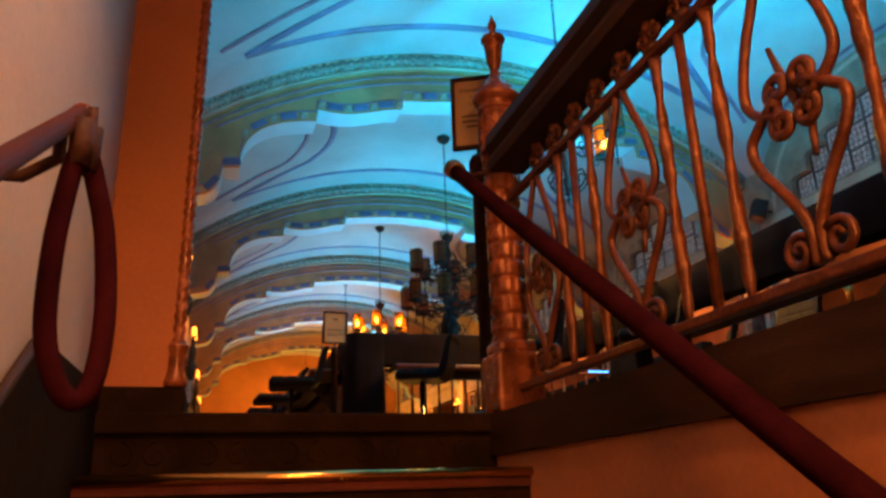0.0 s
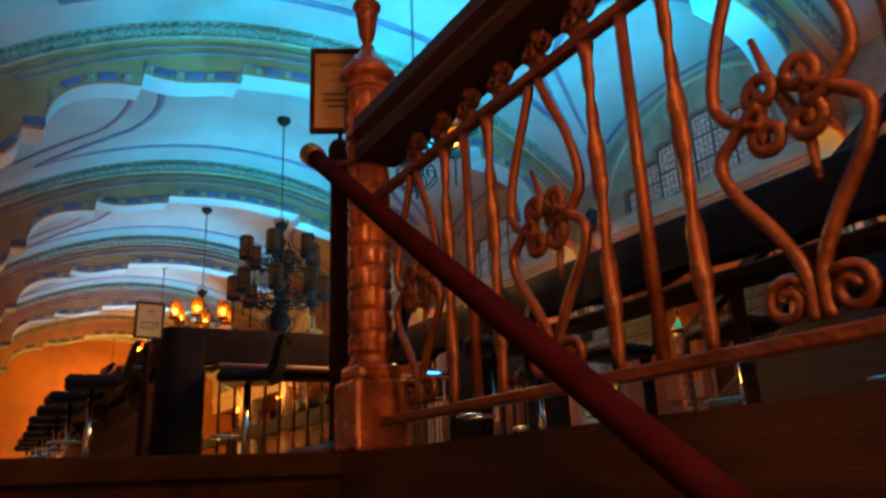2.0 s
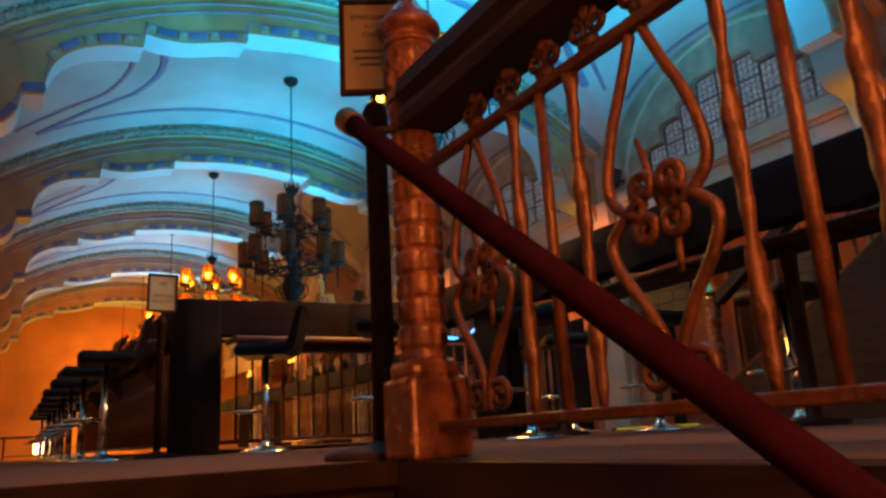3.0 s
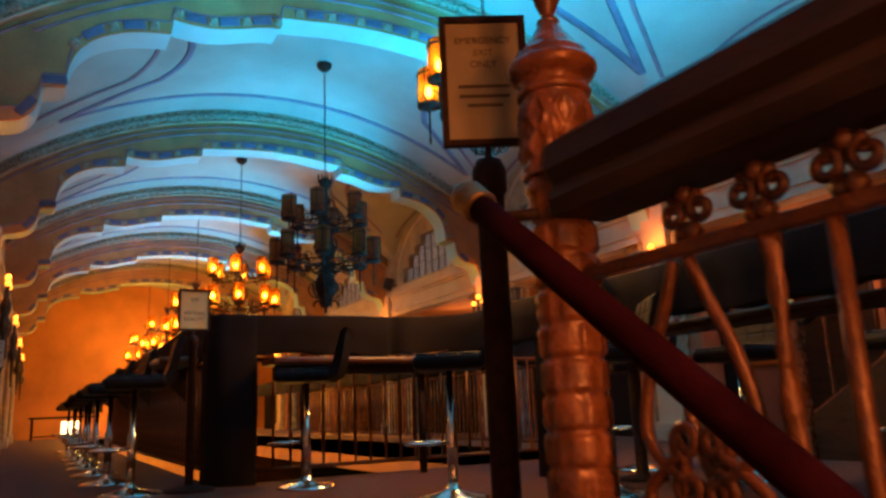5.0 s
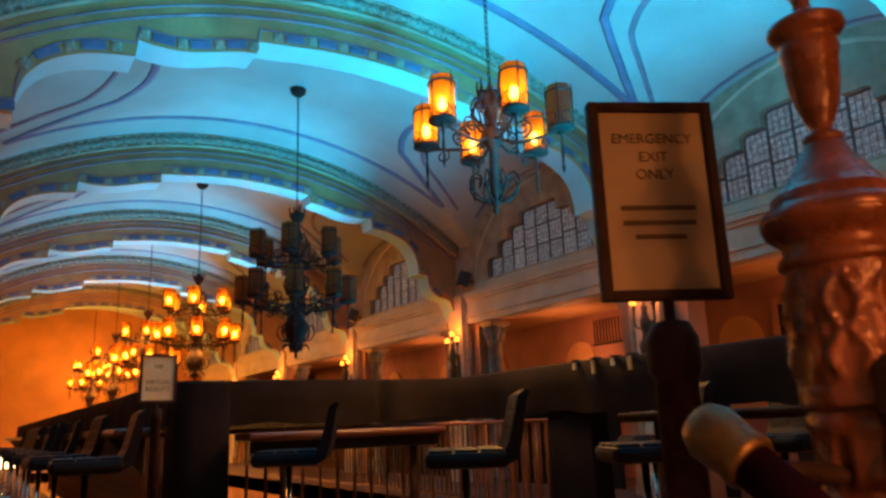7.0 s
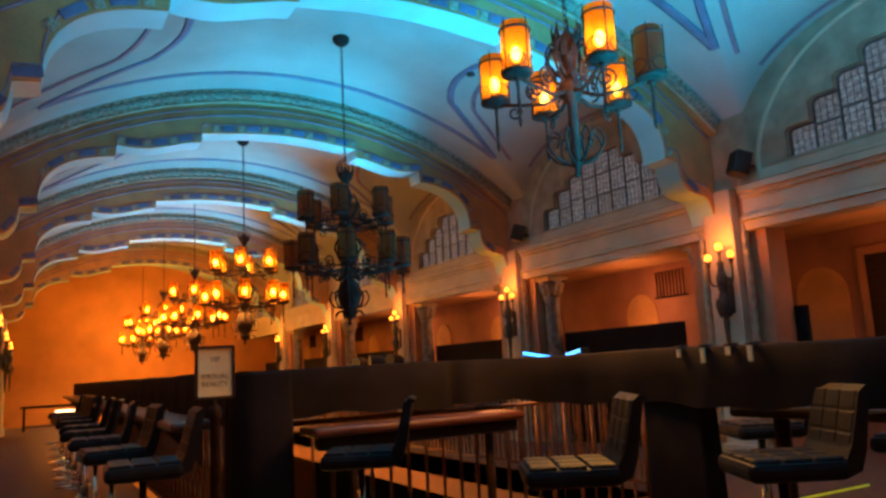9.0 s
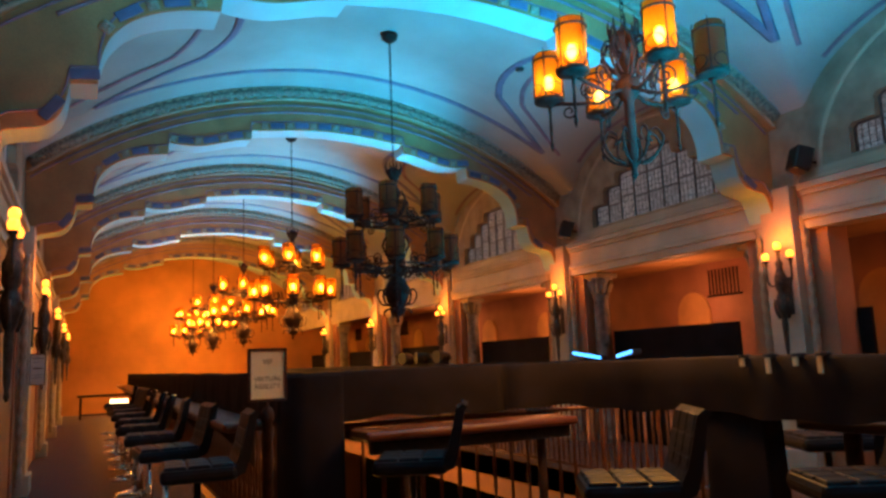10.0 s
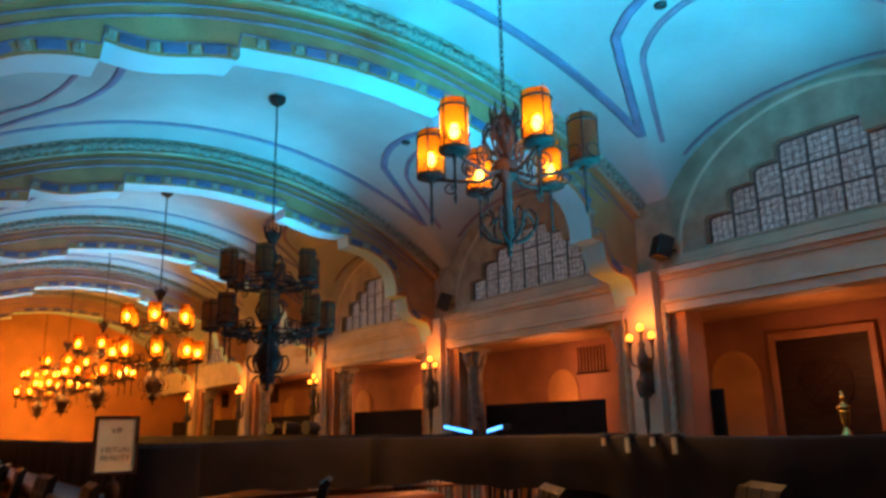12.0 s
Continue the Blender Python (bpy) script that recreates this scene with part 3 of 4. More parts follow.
for c in [b + 0.32 for b in BAYS]:
    # arched panels coloured like lit apricot niches, dark grille at the arcade's back
    first_bay = abs(c - (A0 - BAY / 2)) < 0.1
    for s in ((2.05,) if first_bay else (-0.75, 1.0)):
        w = 0.34
        pts = [(c + s - w, 0.9), (c + s + w, 0.9)] + [(c + s + w * math.cos(math.pi * i / 16), 1.85 + w * math.sin(math.pi * i / 16)) for i in range(17)]
        # flat panel; its apricot carries the orange light of the niche
        structure("trim_niche", prism(B(), pts, 0, XR + 1.86, XR + 1.897), NICHE, "flat arched panel on the rose wall, a niche's orange light in its apricot", "niche")
    if first_bay:
        structure("wall_hanging", box(B(), XR + 0.42, 8.25, 0.004, XR + 0.46, 8.72, 1.66), CLOTH, "short black cloth screen beside the pier", "screen")
        continue
    bm = B()
    for k in range(9):
        tube(bm, [(XR + 1.86, c + 0.05 + k * 0.07, 2.1), (XR + 1.86, c + 0.05 + k * 0.07, 2.5)], 0.012, 6)
    box(bm, XR + 1.84, c, 2.08, XR + 1.88, c + 0.66, 2.11)
    structure("trim_grille", bm, IRON, "dark iron grille high on the rose wall", "grille")
    structure("wall_hanging", box(B(), XR + 0.42, c - 1.2, 0.004, XR + 0.46, c + 1.2, 1.62), CLOTH, "black cloth screen between the columns", "screen")

door = thing("door_1", "dark panelled door with a round lattice in the rose wall", "door", kind="structure")
part("door_leaf", box(B(), XR + 1.85, 7.30, 0.0, XR + 1.895, 8.42, 2.26, 0.01), DARKWOOD, door)
for y in (7.22, 8.42):
    part("door_frame", box(B(), XR + 1.83, y, 0.0, XR + 1.896, y + 0.08, 2.36, 0.008), OCHRE, door)
part("lintel", box(B(), XR + 1.832, 7.30, 2.262, XR + 1.896, 8.42, 2.36, 0.008), OCHRE, door)
part("lattice_ring", tube(B(), [(XR + 1.84, 7.86 + 0.32 * math.cos(k * math.pi / 16), 1.72 + 0.32 * math.sin(k * math.pi / 16)) for k in range(33)], 0.014, 6), IRON, door)
for k in range(-2, 3):
    h = math.sqrt(0.32 ** 2 - (k * 0.12) ** 2)
    part("lattice_bar", tube(B(), [(XR + 1.842, 7.86 + k * 0.12 * 0.7 - h * 0.7, 1.72 + k * 0.12 * 0.7 + h * 0.7), (XR + 1.842, 7.86 + k * 0.12 * 0.7 + h * 0.7, 1.72 + k * 0.12 * 0.7 - h * 0.7)], 0.008, 5), IRON, door)
    part("lattice_bar", tube(B(), [(XR + 1.842, 7.86 - k * 0.12 * 0.7 - h * 0.7, 1.72 + k * 0.12 * 0.7 - h * 0.7), (XR + 1.842, 7.86 - k * 0.12 * 0.7 + h * 0.7, 1.72 + k * 0.12 * 0.7 + h * 0.7)], 0.008, 5), IRON, door)
part("door_handle", tube(B(), [(XR + 1.85, 7.42, 1.02), (XR + 1.81, 7.42, 1.02), (XR + 1.81, 7.52, 1.02)], 0.012, 6), BRASS, door, "brass lever handle")

# ---- draped barrier round the well and the bar tops ----
BT, BD = 1.25, 0.95                                # top and lower edge of the cloth


def arc_path(pts, step=0.06):
    out = []
    for (x0, y0), (x1, y1) in zip(pts, pts[1:]):
        n = max(1, int(math.hypot(x1 - x0, y1 - y0) / step))
        out += [(x0 + (x1 - x0) * i / n, y0 + (y1 - y0) * i / n) for i in range(n)]
    return out + [pts[-1]]


def drape(path, thick, top, low, seed, wave=0.012):
    """Cloth hung over a barrier that follows a path: two hanging sides with soft folds and a sagging hem."""
    random.seed(seed)
    bm, rows = B(), []
    ph = [random.uniform(0, 6) for _ in range(4)]
    run = 0.0
    for i, p in enumerate(path):
        q0, q1 = Vector(path[max(i - 1, 0)]), Vector(path[min(i + 1, len(path) - 1)])
        t = (q1 - q0).normalized()
        nrm = Vector((-t.y, t.x))
        run += (Vector(p) - Vector(path[max(i - 1, 0)])).length
        f = wave * (math.sin(run * 9 + ph[0]) + 0.6 * math.sin(run * 23 + ph[1]))
        hem = low + 0.012 * math.sin(run * 5 + ph[2]) + 0.008 * math.sin(run * 14 + ph[3])
        tz = top + 0.004 * math.sin(run * 3 + ph[1])
        prof = [(-thick / 2 - 0.01 + f, hem), (-thick / 2 - 0.006 + f * 0.6, (hem + tz) / 2), (-thick / 2, tz - 0.015), (-thick / 2 + 0.015, tz), (thick / 2 - 0.015, tz), (thick / 2, tz - 0.015), (thick / 2 + 0.006 + f * 0.6, (hem + tz) / 2), (thick / 2 + 0.01 + f, hem)]
        rows.append([bm.verts.new((p[0] + nrm.x * o, p[1] + nrm.y * o, z)) for o, z in prof])
    for a, b in zip(rows, rows[1:]):
        for k in range(7):
            bm.faces.new((a[k], b[k], b[k + 1], a[k + 1])).smooth = True
    bm.faces.new(rows[0])
    bm.faces.new(rows[-1][::-1])
    return bm


bend = [(4.33 - 0.52 + 0.52 * math.cos(a), 7.22 + 0.52 * math.sin(a)) for a in [math.pi / 2 * i / 8 for i in range(9)]]
PATHS = {"left": [(2.36, 26.4), (2.36, 7.86)], "front": [(2.34, 7.82)] + [(3.81, 7.80)] + bend[::-1] + [(4.33, 1.2)]}
for key, lab in (("left", "black cloth over the long balustrade of the well"), ("front", "black cloth over the curved barrier before the well")):
    tagged(part("draped_barrier", drape(arc_path(PATHS[key]), 0.14, BT, BD, len(key)), CLOTH), lab, "barrier", kind="structure")
tagged(part("draped_barrier", drape(arc_path([(WX1 - 0.02, 26.4), (WX1 - 0.02, 7.6)]), 0.14, BT - 0.02, BD, 9), CLOTH), "black cloth over the far balustrade of the well", "barrier", kind="structure")
# cloth that falls to the floor at the corner
bm = drape(arc_path([(2.36, 7.98), (2.36, 7.80), (2.38, 7.78), (2.62, 7.78)], 0.03), 0.17, BT - 0.012, 0.01, 3, 0.018)
tagged(part("corner_drape", bm, CLOTH), "black cloth hanging to the floor at the barrier's corner", "cloth")
tagged(part("corner_drape", drape(arc_path([(4.34, 6.05), (4.34, 6.45)], 0.03), 0.12, BD + 0.05, 0.01, 5, 0.018), CLOTH), "black cloth hanging to the floor beside the stools", "cloth")

bar = thing("bar_counter", "red-brown wooden bar ledge with a rounded edge", "bar", "bar ledges")
part("ledge", box(B(), 2.66, 7.40, 0.845, 4.12, 7.72, 0.90, 0.018), REDWOOD, bar)
part("apron", box(B(), 2.70, 7.45, 0.77, 4.08, 7.50, 0.842), DARKWOOD, bar)
for x in (2.95, 3.92):
    part("leg", lathe(B(), [(0.03, 0.0), (0.03, 0.843)], 10, x, 7.56), IRON, bar)
bar = thing("bar_counter", "long red-brown wooden bar ledge along the well", "bar", "bar ledges")
part("ledge", box(B(), 1.98, 8.1, 0.90, 2.27, 25.5, 0.955, 0.018), REDWOOD, bar)
for k in range(8):
    part("bracket", prism(B(), [(2.27, 0.89), (2.02, 0.89), (2.27, 0.62)], 1, 8.6 + k * 2.2, 8.65 + k * 2.2), DARKWOOD, bar)
bar = thing("bar_counter", "dark high bar ledge beside the curved barrier", "bar", "bar ledges")
part("ledge", box(B(), 4.43, 1.6, 0.88, 4.74, 6.0, 0.935, 0.018), DARKWOOD, bar)
for y in (2.0, 3.9, 5.8):
    part("leg", lathe(B(), [(0.16, 0.0), (0.16, 0.02), (0.04, 0.04), (0.04, 0.88)], 12, 4.58, y), IRON, bar)

# ---- bronze balustrades ----
def baluster_mesh(h, twisted):
    if twisted:
        return lathe(B(), [(0.0105 + 0.0035 * math.sin(z * 30 / h * 0.9) ** 2, z) for z in [h * i / 40 for i in range(41)]], 8, twist=lambda a, z: 0.003 * math.sin(a * 2 - z * 25))
    return tube(B(), [(0, 0, 0), (0, 0, h)], 0.0115, 8)


def smooth_line(P, n=5):
    """A smooth curve through points."""
    P, out = [Vector(p) for p in P], []
    for i in range(len(P) - 1):
        p0, p1, p2, p3 = P[max(i - 1, 0)], P[i], P[i + 1], P[min(i + 2, len(P) - 1)]
        for k in range(n):
            t = k / n
            out.append(0.5 * (2 * p1 + (p2 - p0) * t + (2 * p0 - 5 * p1 + 4 * p2 - p3) * t * t + (3 * p1 - p0 - 3 * p2 + p3) * t ** 3))
    return out + [P[-1]]


def scroll_pieces(h):
    """Bars that swell into a spade below and above a knot of scrolls, each piece on its own."""
    out, m = [], h / 2
    for s in (-1, 1):
        low = [(s * 0.010, 0, 0.012), (s * 0.012, 0, 0.075), (s * 0.045, 0, 0.14), (s * 0.098, 0, 0.215), (s * 0.112, 0, 0.265), (s * 0.085, 0, m - 0.015), (s * 0.035, 0, m + 0.02)]
        up = [(s * 0.035, 0, m - 0.02), (s * 0.09, 0, m + 0.015), (s * 0.108, 0, m + 0.06), (s * 0.085, 0, m + 0.15), (s * 0.045, 0, m + 0.235), (s * 0.014, 0, h - 0.005)]
        out.append(meshed("lower_bar", tube(B(), smooth_line(low), 0.0102, 8), BRONZE))
        out.append(meshed("upper_bar", tube(B(), smooth_line(up), 0.0102, 8), BRONZE))
        out.append(meshed("foot_scroll", tube(B(), spiral(s * 0.044, 0.042, 0.033, 1.35, math.pi * (0.75 if s > 0 else 0.25), -s), 0.0085, 7), BRONZE))
        for v in (-1, 1):
            out.append(meshed("knot_scroll", tube(B(), spiral(s * 0.028, m + v * 0.034, 0.029, 1.4, math.pi * (1.5 if v > 0 else 0.5), s * v, 24), 0.0082, 7, 1.3), BRONZE))
    return out


def knot_bar(h):
    m = h / 2
    bm = tube(B(), [(0.03, 0.0, m + 0.12), (0.022, -0.012, m + 0.06), (0, -0.014, m), (-0.022, -0.012, m - 0.06), (-0.03, 0, m - 0.12)], [0.005, 0.008, 0.012, 0.008, 0.005], 7)
    return bm


def top_scroll():
    bm = B()
    for s in (-1, 1):
        tube(bm, spiral(s * 0.028, 0.045, 0.024, 1.2, math.pi / 2, s), 0.008, 6)
        ball(bm, (s * 0.008, 0, 0.012), 0.018, 6)
    ball(bm, (0, 0, 0.07), 0.016, 6)
    return bm


BH = 0.62                                           # height of the bars between the rails
ZB = 0.085                                          # height of the lower rail
plain_m, twist_m = meshed("baluster", baluster_mesh(BH, False), BRONZE), meshed("baluster", baluster_mesh(BH, True), BRONZE)
PIECES, panel_m, top_m = scroll_pieces(BH), meshed("scroll_panel", knot_bar(BH), BRONZE), meshed("top_scroll", top_scroll(), BRONZE)
NX0, NY0 = 2.045, 3.20
rail = thing("balustrade", "bronze-brown wrought balustrade with scrolled bars and a dark wooden handrail", "balustrade")
part("lower_rail", box(B(), NX0 - 0.014, -3.4, ZB - 0.022, NX0 + 0.014, NY0 - 0.08, ZB, 0.004), BRONZE, rail)
part("upper_rail", box(B(), NX0 - 0.014, -3.4, ZB + BH, NX0 + 0.014, NY0 - 0.06, ZB + BH + 0.022, 0.004), BRONZE, rail)
prof = [(-0.05, 0.0), (0.05, 0.0), (0.055, 0.02), (0.045, 0.04), (0.06, 0.055), (0.055, 0.085), (0.03, 0.10), (-0.03, 0.10), (-0.055, 0.085), (-0.06, 0.055), (-0.045, 0.04), (-0.055, 0.02)]
part("handrail", prism(B(), [(NX0 + x * 1.25, ZB + BH + 0.115 + z * 1.55) for x, z in prof], 1, -3.4, NY0 - 0.05), DARKWOOD, rail, "dark moulded wooden handrail")
for k in range(8):
    y = 2.92 - 0.525 * k
    panel = part("scroll_panel", panel_m, None, rail, at=pose(NX0, y, ZB, 0, 0, 90))
    for me in PIECES:
        part(me.name.split(".")[0], me, None, panel)
    for i, dy in enumerate((0.16, 0.255, 0.35)):
        part("baluster", plain_m if i == 1 else twist_m, None, rail, at=pose(NX0, y - dy, ZB))
    for dy in (0.0, 0.13, 0.26, 0.39):
        part("top_scroll", top_m, None, rail, at=pose(NX0, y - dy - 0.02, ZB + BH + 0.022, 0, 0, 90))

def turned(prof, seg, twist=None):
    return lathe(B(), [(r * 0.80, z - 0.01) for r, z in prof], seg, twist=twist)


newel = thing("newel_post", "carved reddish newel post with a turned urn finial", "newel post", at=pose(NX0 - 0.0, NY0, 0))
bm = box(B(), -0.080, -0.080, 0, 0.080, 0.080, 0.19, 0.012)
box(bm, -0.068, -0.068, 0.18, 0.068, 0.068, 0.235, 0.02)
part("plinth", bm, TERRA, newel)
def carving(a, z):
    """Rows of square leaves, each row set half a leaf on, with grooves between the rows."""
    if z > 0.885 or z < 0.255:
        return 0
    row, u = divmod(z - 0.255, 0.063)
    edge = min(1.0, min(u, 0.063 - u) / 0.010)
    lobe = min(1.0, abs(math.cos(a * 3 + math.pi / 2 * (row % 2))) * 3)
    return 0.009 * edge * lobe - 0.004


part("shaft", turned([(0.072, 0.235), (0.078, 0.25)] + [(0.072, 0.256 + 0.0055 * i) for i in range(115)] + [(0.082, 0.893), (0.084, 0.90), (0.082, 0.912), (0.074, 0.92), (0.074, 1.12)], 48, twist=carving), TERRA, newel)
def leaves(a, z):
    """Overlapping leaves with raised ribs that swell towards their feet."""
    u = (z - 0.935) / 0.14
    if not 0 < u < 1:
        return 0
    lobe = abs(math.cos(a * 4))
    edge = max(0.0, 1 - abs(lobe - (0.25 + 0.6 * abs(math.sin(u * 7)))) * 4)
    return (0.0075 * edge + 0.004 * abs(math.cos(a * 16 + u * 5)) * lobe) * min(1.0, 6 * u, 6 * (1 - u)) - 0.002


part("carved_band", turned([(0.084, 0.922)] + [(0.088 - 0.005 * i / 55, 0.925 + 0.003 * i) for i in range(55)] + [(0.082, 1.092)], 96, twist=leaves), TERRA, newel, "band of carved leaves")
part("cap", lathe(B(), [(0.064, 1.074), (0.072, 1.078), (0.073, 1.084), (0.071, 1.090), (0.066, 1.094), (0.066, 1.106), (0.073, 1.112), (0.083, 1.120), (0.088, 1.130), (0.088, 1.138), (0.083, 1.147), (0.074, 1.151), (0.071, 1.156), (0.071, 1.166), (0.063, 1.171), (0.056, 1.180), (0.045, 1.196), (0.034, 1.212), (0.025, 1.228), (0.021, 1.240)], 40), TERRA, newel, "moulded bell-shaped cap")
part("urn", lathe(B(), [(r * 0.9, z - 0.008) for r, z in [(0.019, 1.238), (0.026, 1.243), (0.027, 1.247), (0.025, 1.252), (0.016, 1.257), (0.0145, 1.264), (0.020, 1.274), (0.029, 1.295), (0.0345, 1.325), (0.037, 1.352), (0.040, 1.366), (0.040, 1.372), (0.036, 1.377), (0.038, 1.383), (0.048, 1.390), (0.052, 1.397), (0.051, 1.404), (0.040, 1.411), (0.024, 1.417), (0.014, 1.426), (0.012, 1.438), (0.017, 1.450), (0.0195, 1.465), (0.015, 1.480), (0.008, 1.492), (0.007, 1.502), (0.002, 1.512)]], 32), TERRA, newel, "turned urn finial")

# balustrade of the well under the cloth
wellrail = thing("well_balustrade", "rows of slim bronze balusters round the open well", "balustrade")
wb = meshed("baluster", baluster_mesh(0.80, True), BRONZE)
wp = meshed("baluster", baluster_mesh(0.80, False), BRONZE)
n = 0
for x0, y0, x1, y1, st in ((2.66, 7.86, 4.0, 7.86, 0.125), (4.0, 7.86, 6.1, 7.86, 0.125), (WX0 + 0.02, 8.05, WX0 + 0.02, 17.0, 0.10), (WX1 - 0.02, 7.9, WX1 - 0.02, 17.0, 0.10)):
    m = int(math.hypot(x1 - x0, y1 - y0) / st)
    for i in range(m + 1):
        n += 1
        part("baluster", wb if n % 2 else wp, None, wellrail, at=pose(x0 + (x1 - x0) * i / m, y0 + (y1 - y0) * i / m, 0.10))
    for z in (0.08, 0.90):
        part("rail", tube(B(), [(x0, y0, z + 0.01), (x1, y1, z + 0.01)], 0.018, 6), BRONZE, wellrail)

# ---- sign stands and ropes ----
def text_mesh(words, size):
    cu = bpy.data.curves.new("lettering", "FONT")
    cu.body, cu.size, cu.align_x, cu.align_y, cu.extrude = words, size, "CENTER", "CENTER", 0.0006
    tmp = bpy.data.objects.new("lettering", cu)
    scene.collection.objects.link(tmp)
    bpy.context.view_layer.update()
    me = bpy.data.meshes.new_from_object(tmp.evaluated_get(bpy.context.evaluated_depsgraph_get()))
    bpy.data.objects.remove(tmp)
    me.materials.clear()
    me.materials.append(INK)
    return me


def sign_stand(x, y, turn, w, h, z0, lines, label, post_r, paper):
    st = thing("sign_stand", label, "sign", "sign stands", pose(x, y, 0, 0, 0, turn))
    part("base_plate", lathe(B(), [(0.17, 0), (0.17, 0.014), (0.15, 0.024), (0.05, 0.04), (0.03, 0.05)], 28), IRON, st)
    part("post", lathe(B(), [(post_r, 0.03), (post_r, z0 - 0.12), (post_r + 0.008, z0 - 0.11), (post_r + 0.008, z0 - 0.06), (post_r - 0.004, z0 - 0.035), (0.008, z0 - 0.03), (0.008, z0 + 0.01)], 16), IRON, st)
    fr = B()
    for q in ((-w / 2, z0, -w / 2 + 0.016, z0 + h), (w / 2 - 0.016, z0, w / 2, z0 + h), (-w / 2 + 0.016, z0, w / 2 - 0.016, z0 + 0.016), (-w / 2 + 0.016, z0 + h - 0.016, w / 2 - 0.016, z0 + h)):
        box(fr, q[0], -0.012, q[1], q[2], 0.010, q[3], 0.002)
    part("sign_frame", fr, IRON, st, "thin black frame")
    card = part("card", box(B(), -w / 2 + 0.014, -0.002, z0 + 0.014, w / 2 - 0.014, 0.008, z0 + h - 0.014), paper, st, "cream printed card")
    for words, size, zz in lines:
        if words:
            part("lettering", text_mesh(words, size), None, card, at=pose(0, -0.0035, z0 + h * zz, 90, 0, 0))
        else:
            part("lettering", box(B(), -size, -0.0034, z0 + h * zz - 0.004, size, -0.0022, z0 + h * zz + 0.004), INK, card)
    return st


sign_stand(2.078, 3.50, -27, 0.208, 0.33, 1.085, [("EMERGENCY", 0.024, 0.81), ("EXIT", 0.024, 0.715), ("ONLY", 0.024, 0.625), (None, 0.062, 0.455), (None, 0.060, 0.38), (None, 0.042, 0.31)], "black sign stand with a framed card that reads EMERGENCY EXIT ONLY", 0.032, BUFF)
sign_stand(2.145, 7.62, 4, 0.225, 0.30, 1.10, [("VIP", 0.042, 0.74), ("VIRTUAL", 0.04, 0.42), ("REALITY", 0.04, 0.28)], "black sign stand with a cream card that reads VIP VIRTUAL REALITY", 0.028, PAPER)


def hanging(p0, p1, sag, n=24):
    return [(p0[0] + (p1[0] - p0[0]) * i / n, p0[1] + (p1[1] - p0[1]) * i / n, p0[2] + (p1[2] - p0[2]) * i / n - sag * 4 * (i / n) * (1 - i / n)) for i in range(n + 1)]


rope = thing("rope_rail", "thick maroon velvet rope with a metal end, sloping down the stairs", "rope")
top, low = (1.90, 3.27, 0.865), (1.90, 0.2, -1.35)
part("rope", tube(B(), hanging(top, low, 0.02), 0.0265, 14), VELVET, rope)
d = (Vector(top) - Vector(low)).normalized()
part("end_cap", tube(B(), [Vector(top) - d * 0.02, Vector(top) - d * 0.012, Vector(top), Vector(top) + d * 0.02, Vector(top) + d * 0.04, Vector(top) + d * 0.06, Vector(top) + d * 0.068], [0.031, 0.035, 0.032, 0.035, 0.036, 0.028, 0.01], 14), GILT, rope, "ringed tarnished brass end cap")
part("bracket", tube(B(), [Vector(top) + d * 0.03, Vector(top) + d * 0.02 + Vector((0.04, 0, -0.03)), (NX0 - 0.05, NY0, 0.84)], 0.012, 8), IRON, rope)

hand = thing("wall_handrail", "dark wooden handrail with a metal end on the wall", "handrail")
top, low = Vector((0.90, 2.075, 0.325)), Vector((0.90, -0.9, -1.75))
part("rail", tube(B(), [low, top], 0.0145, 14), OILED, hand)
d = (top - low).normalized()
part("end_cap", tube(B(), [top - d * 0.004, top + d * 0.012, top + d * 0.02], [0.0165, 0.0165, 0.012], 14), TERRA, hand, "worn metal end ring")
for u in (0.05, 0.5):
    q = top - d * (u * 2.5)
    part("bracket", tube(B(), [q, q + Vector((0, 0, -0.05)), q + Vector((-0.04, 0, -0.08)), q + Vector((-0.085, 0, -0.08))], 0.009, 8), IRON, hand)
loop = thing("hanging_rope", "dark maroon velvet rope hanging in a loop from the handrail", "rope")
q = top - d * 0.07 + Vector((0.02, 0.0, -0.05))
pts = [q + Vector((0.0, -0.02, 0)), q + Vector((-0.012, -0.02, -0.06)), q + Vector((-0.02, -0.02, -0.16)), q + Vector((-0.015, -0.01, -0.27)), q + Vector((0.02, 0.0, -0.34)), q + Vector((0.055, 0.01, -0.33)), q + Vector((0.065, 0.015, -0.24)), q + Vector((0.05, 0.015, -0.12)), q + Vector((0.025, 0.01, -0.04)), q + Vector((0.01, 0.0, 0))]
pts = [q + Vector(((p - q).x * 0.8, (p - q).y, (p - q).z)) for p in pts]
fine = []
for i in range(len(pts) - 1):
    p0, p1, p2, p3 = pts[max(i - 1, 0)], pts[i], pts[i + 1], pts[min(i + 2, len(pts) - 1)]
    for k in range(6):
        t = k / 6
        fine.append(0.5 * (2 * p1 + (p2 - p0) * t + (2 * p0 - 5 * p1 + 4 * p2 - p3) * t * t + (3 * p1 - p0 - 3 * p2 + p3) * t ** 3))
part("rope", tube(B(), fine, 0.0145, 12), VELVET, loop)
for p in (pts[0], pts[-1]):
    part("ferrule", tube(B(), [p + Vector((0, 0, 0.04)), p + Vector((0, 0.0, -0.03))], 0.016, 12), IRON, loop, "tarnished metal ferrule")
part("hook", tube(B(), [q + Vector((0, 0, 0.02)), q + Vector((0, 0.03, 0.03)), q + Vector((0, 0.04, 0.06)), q + Vector((0, 0.03, 0.09))], 0.008, 8), IRON, loop)

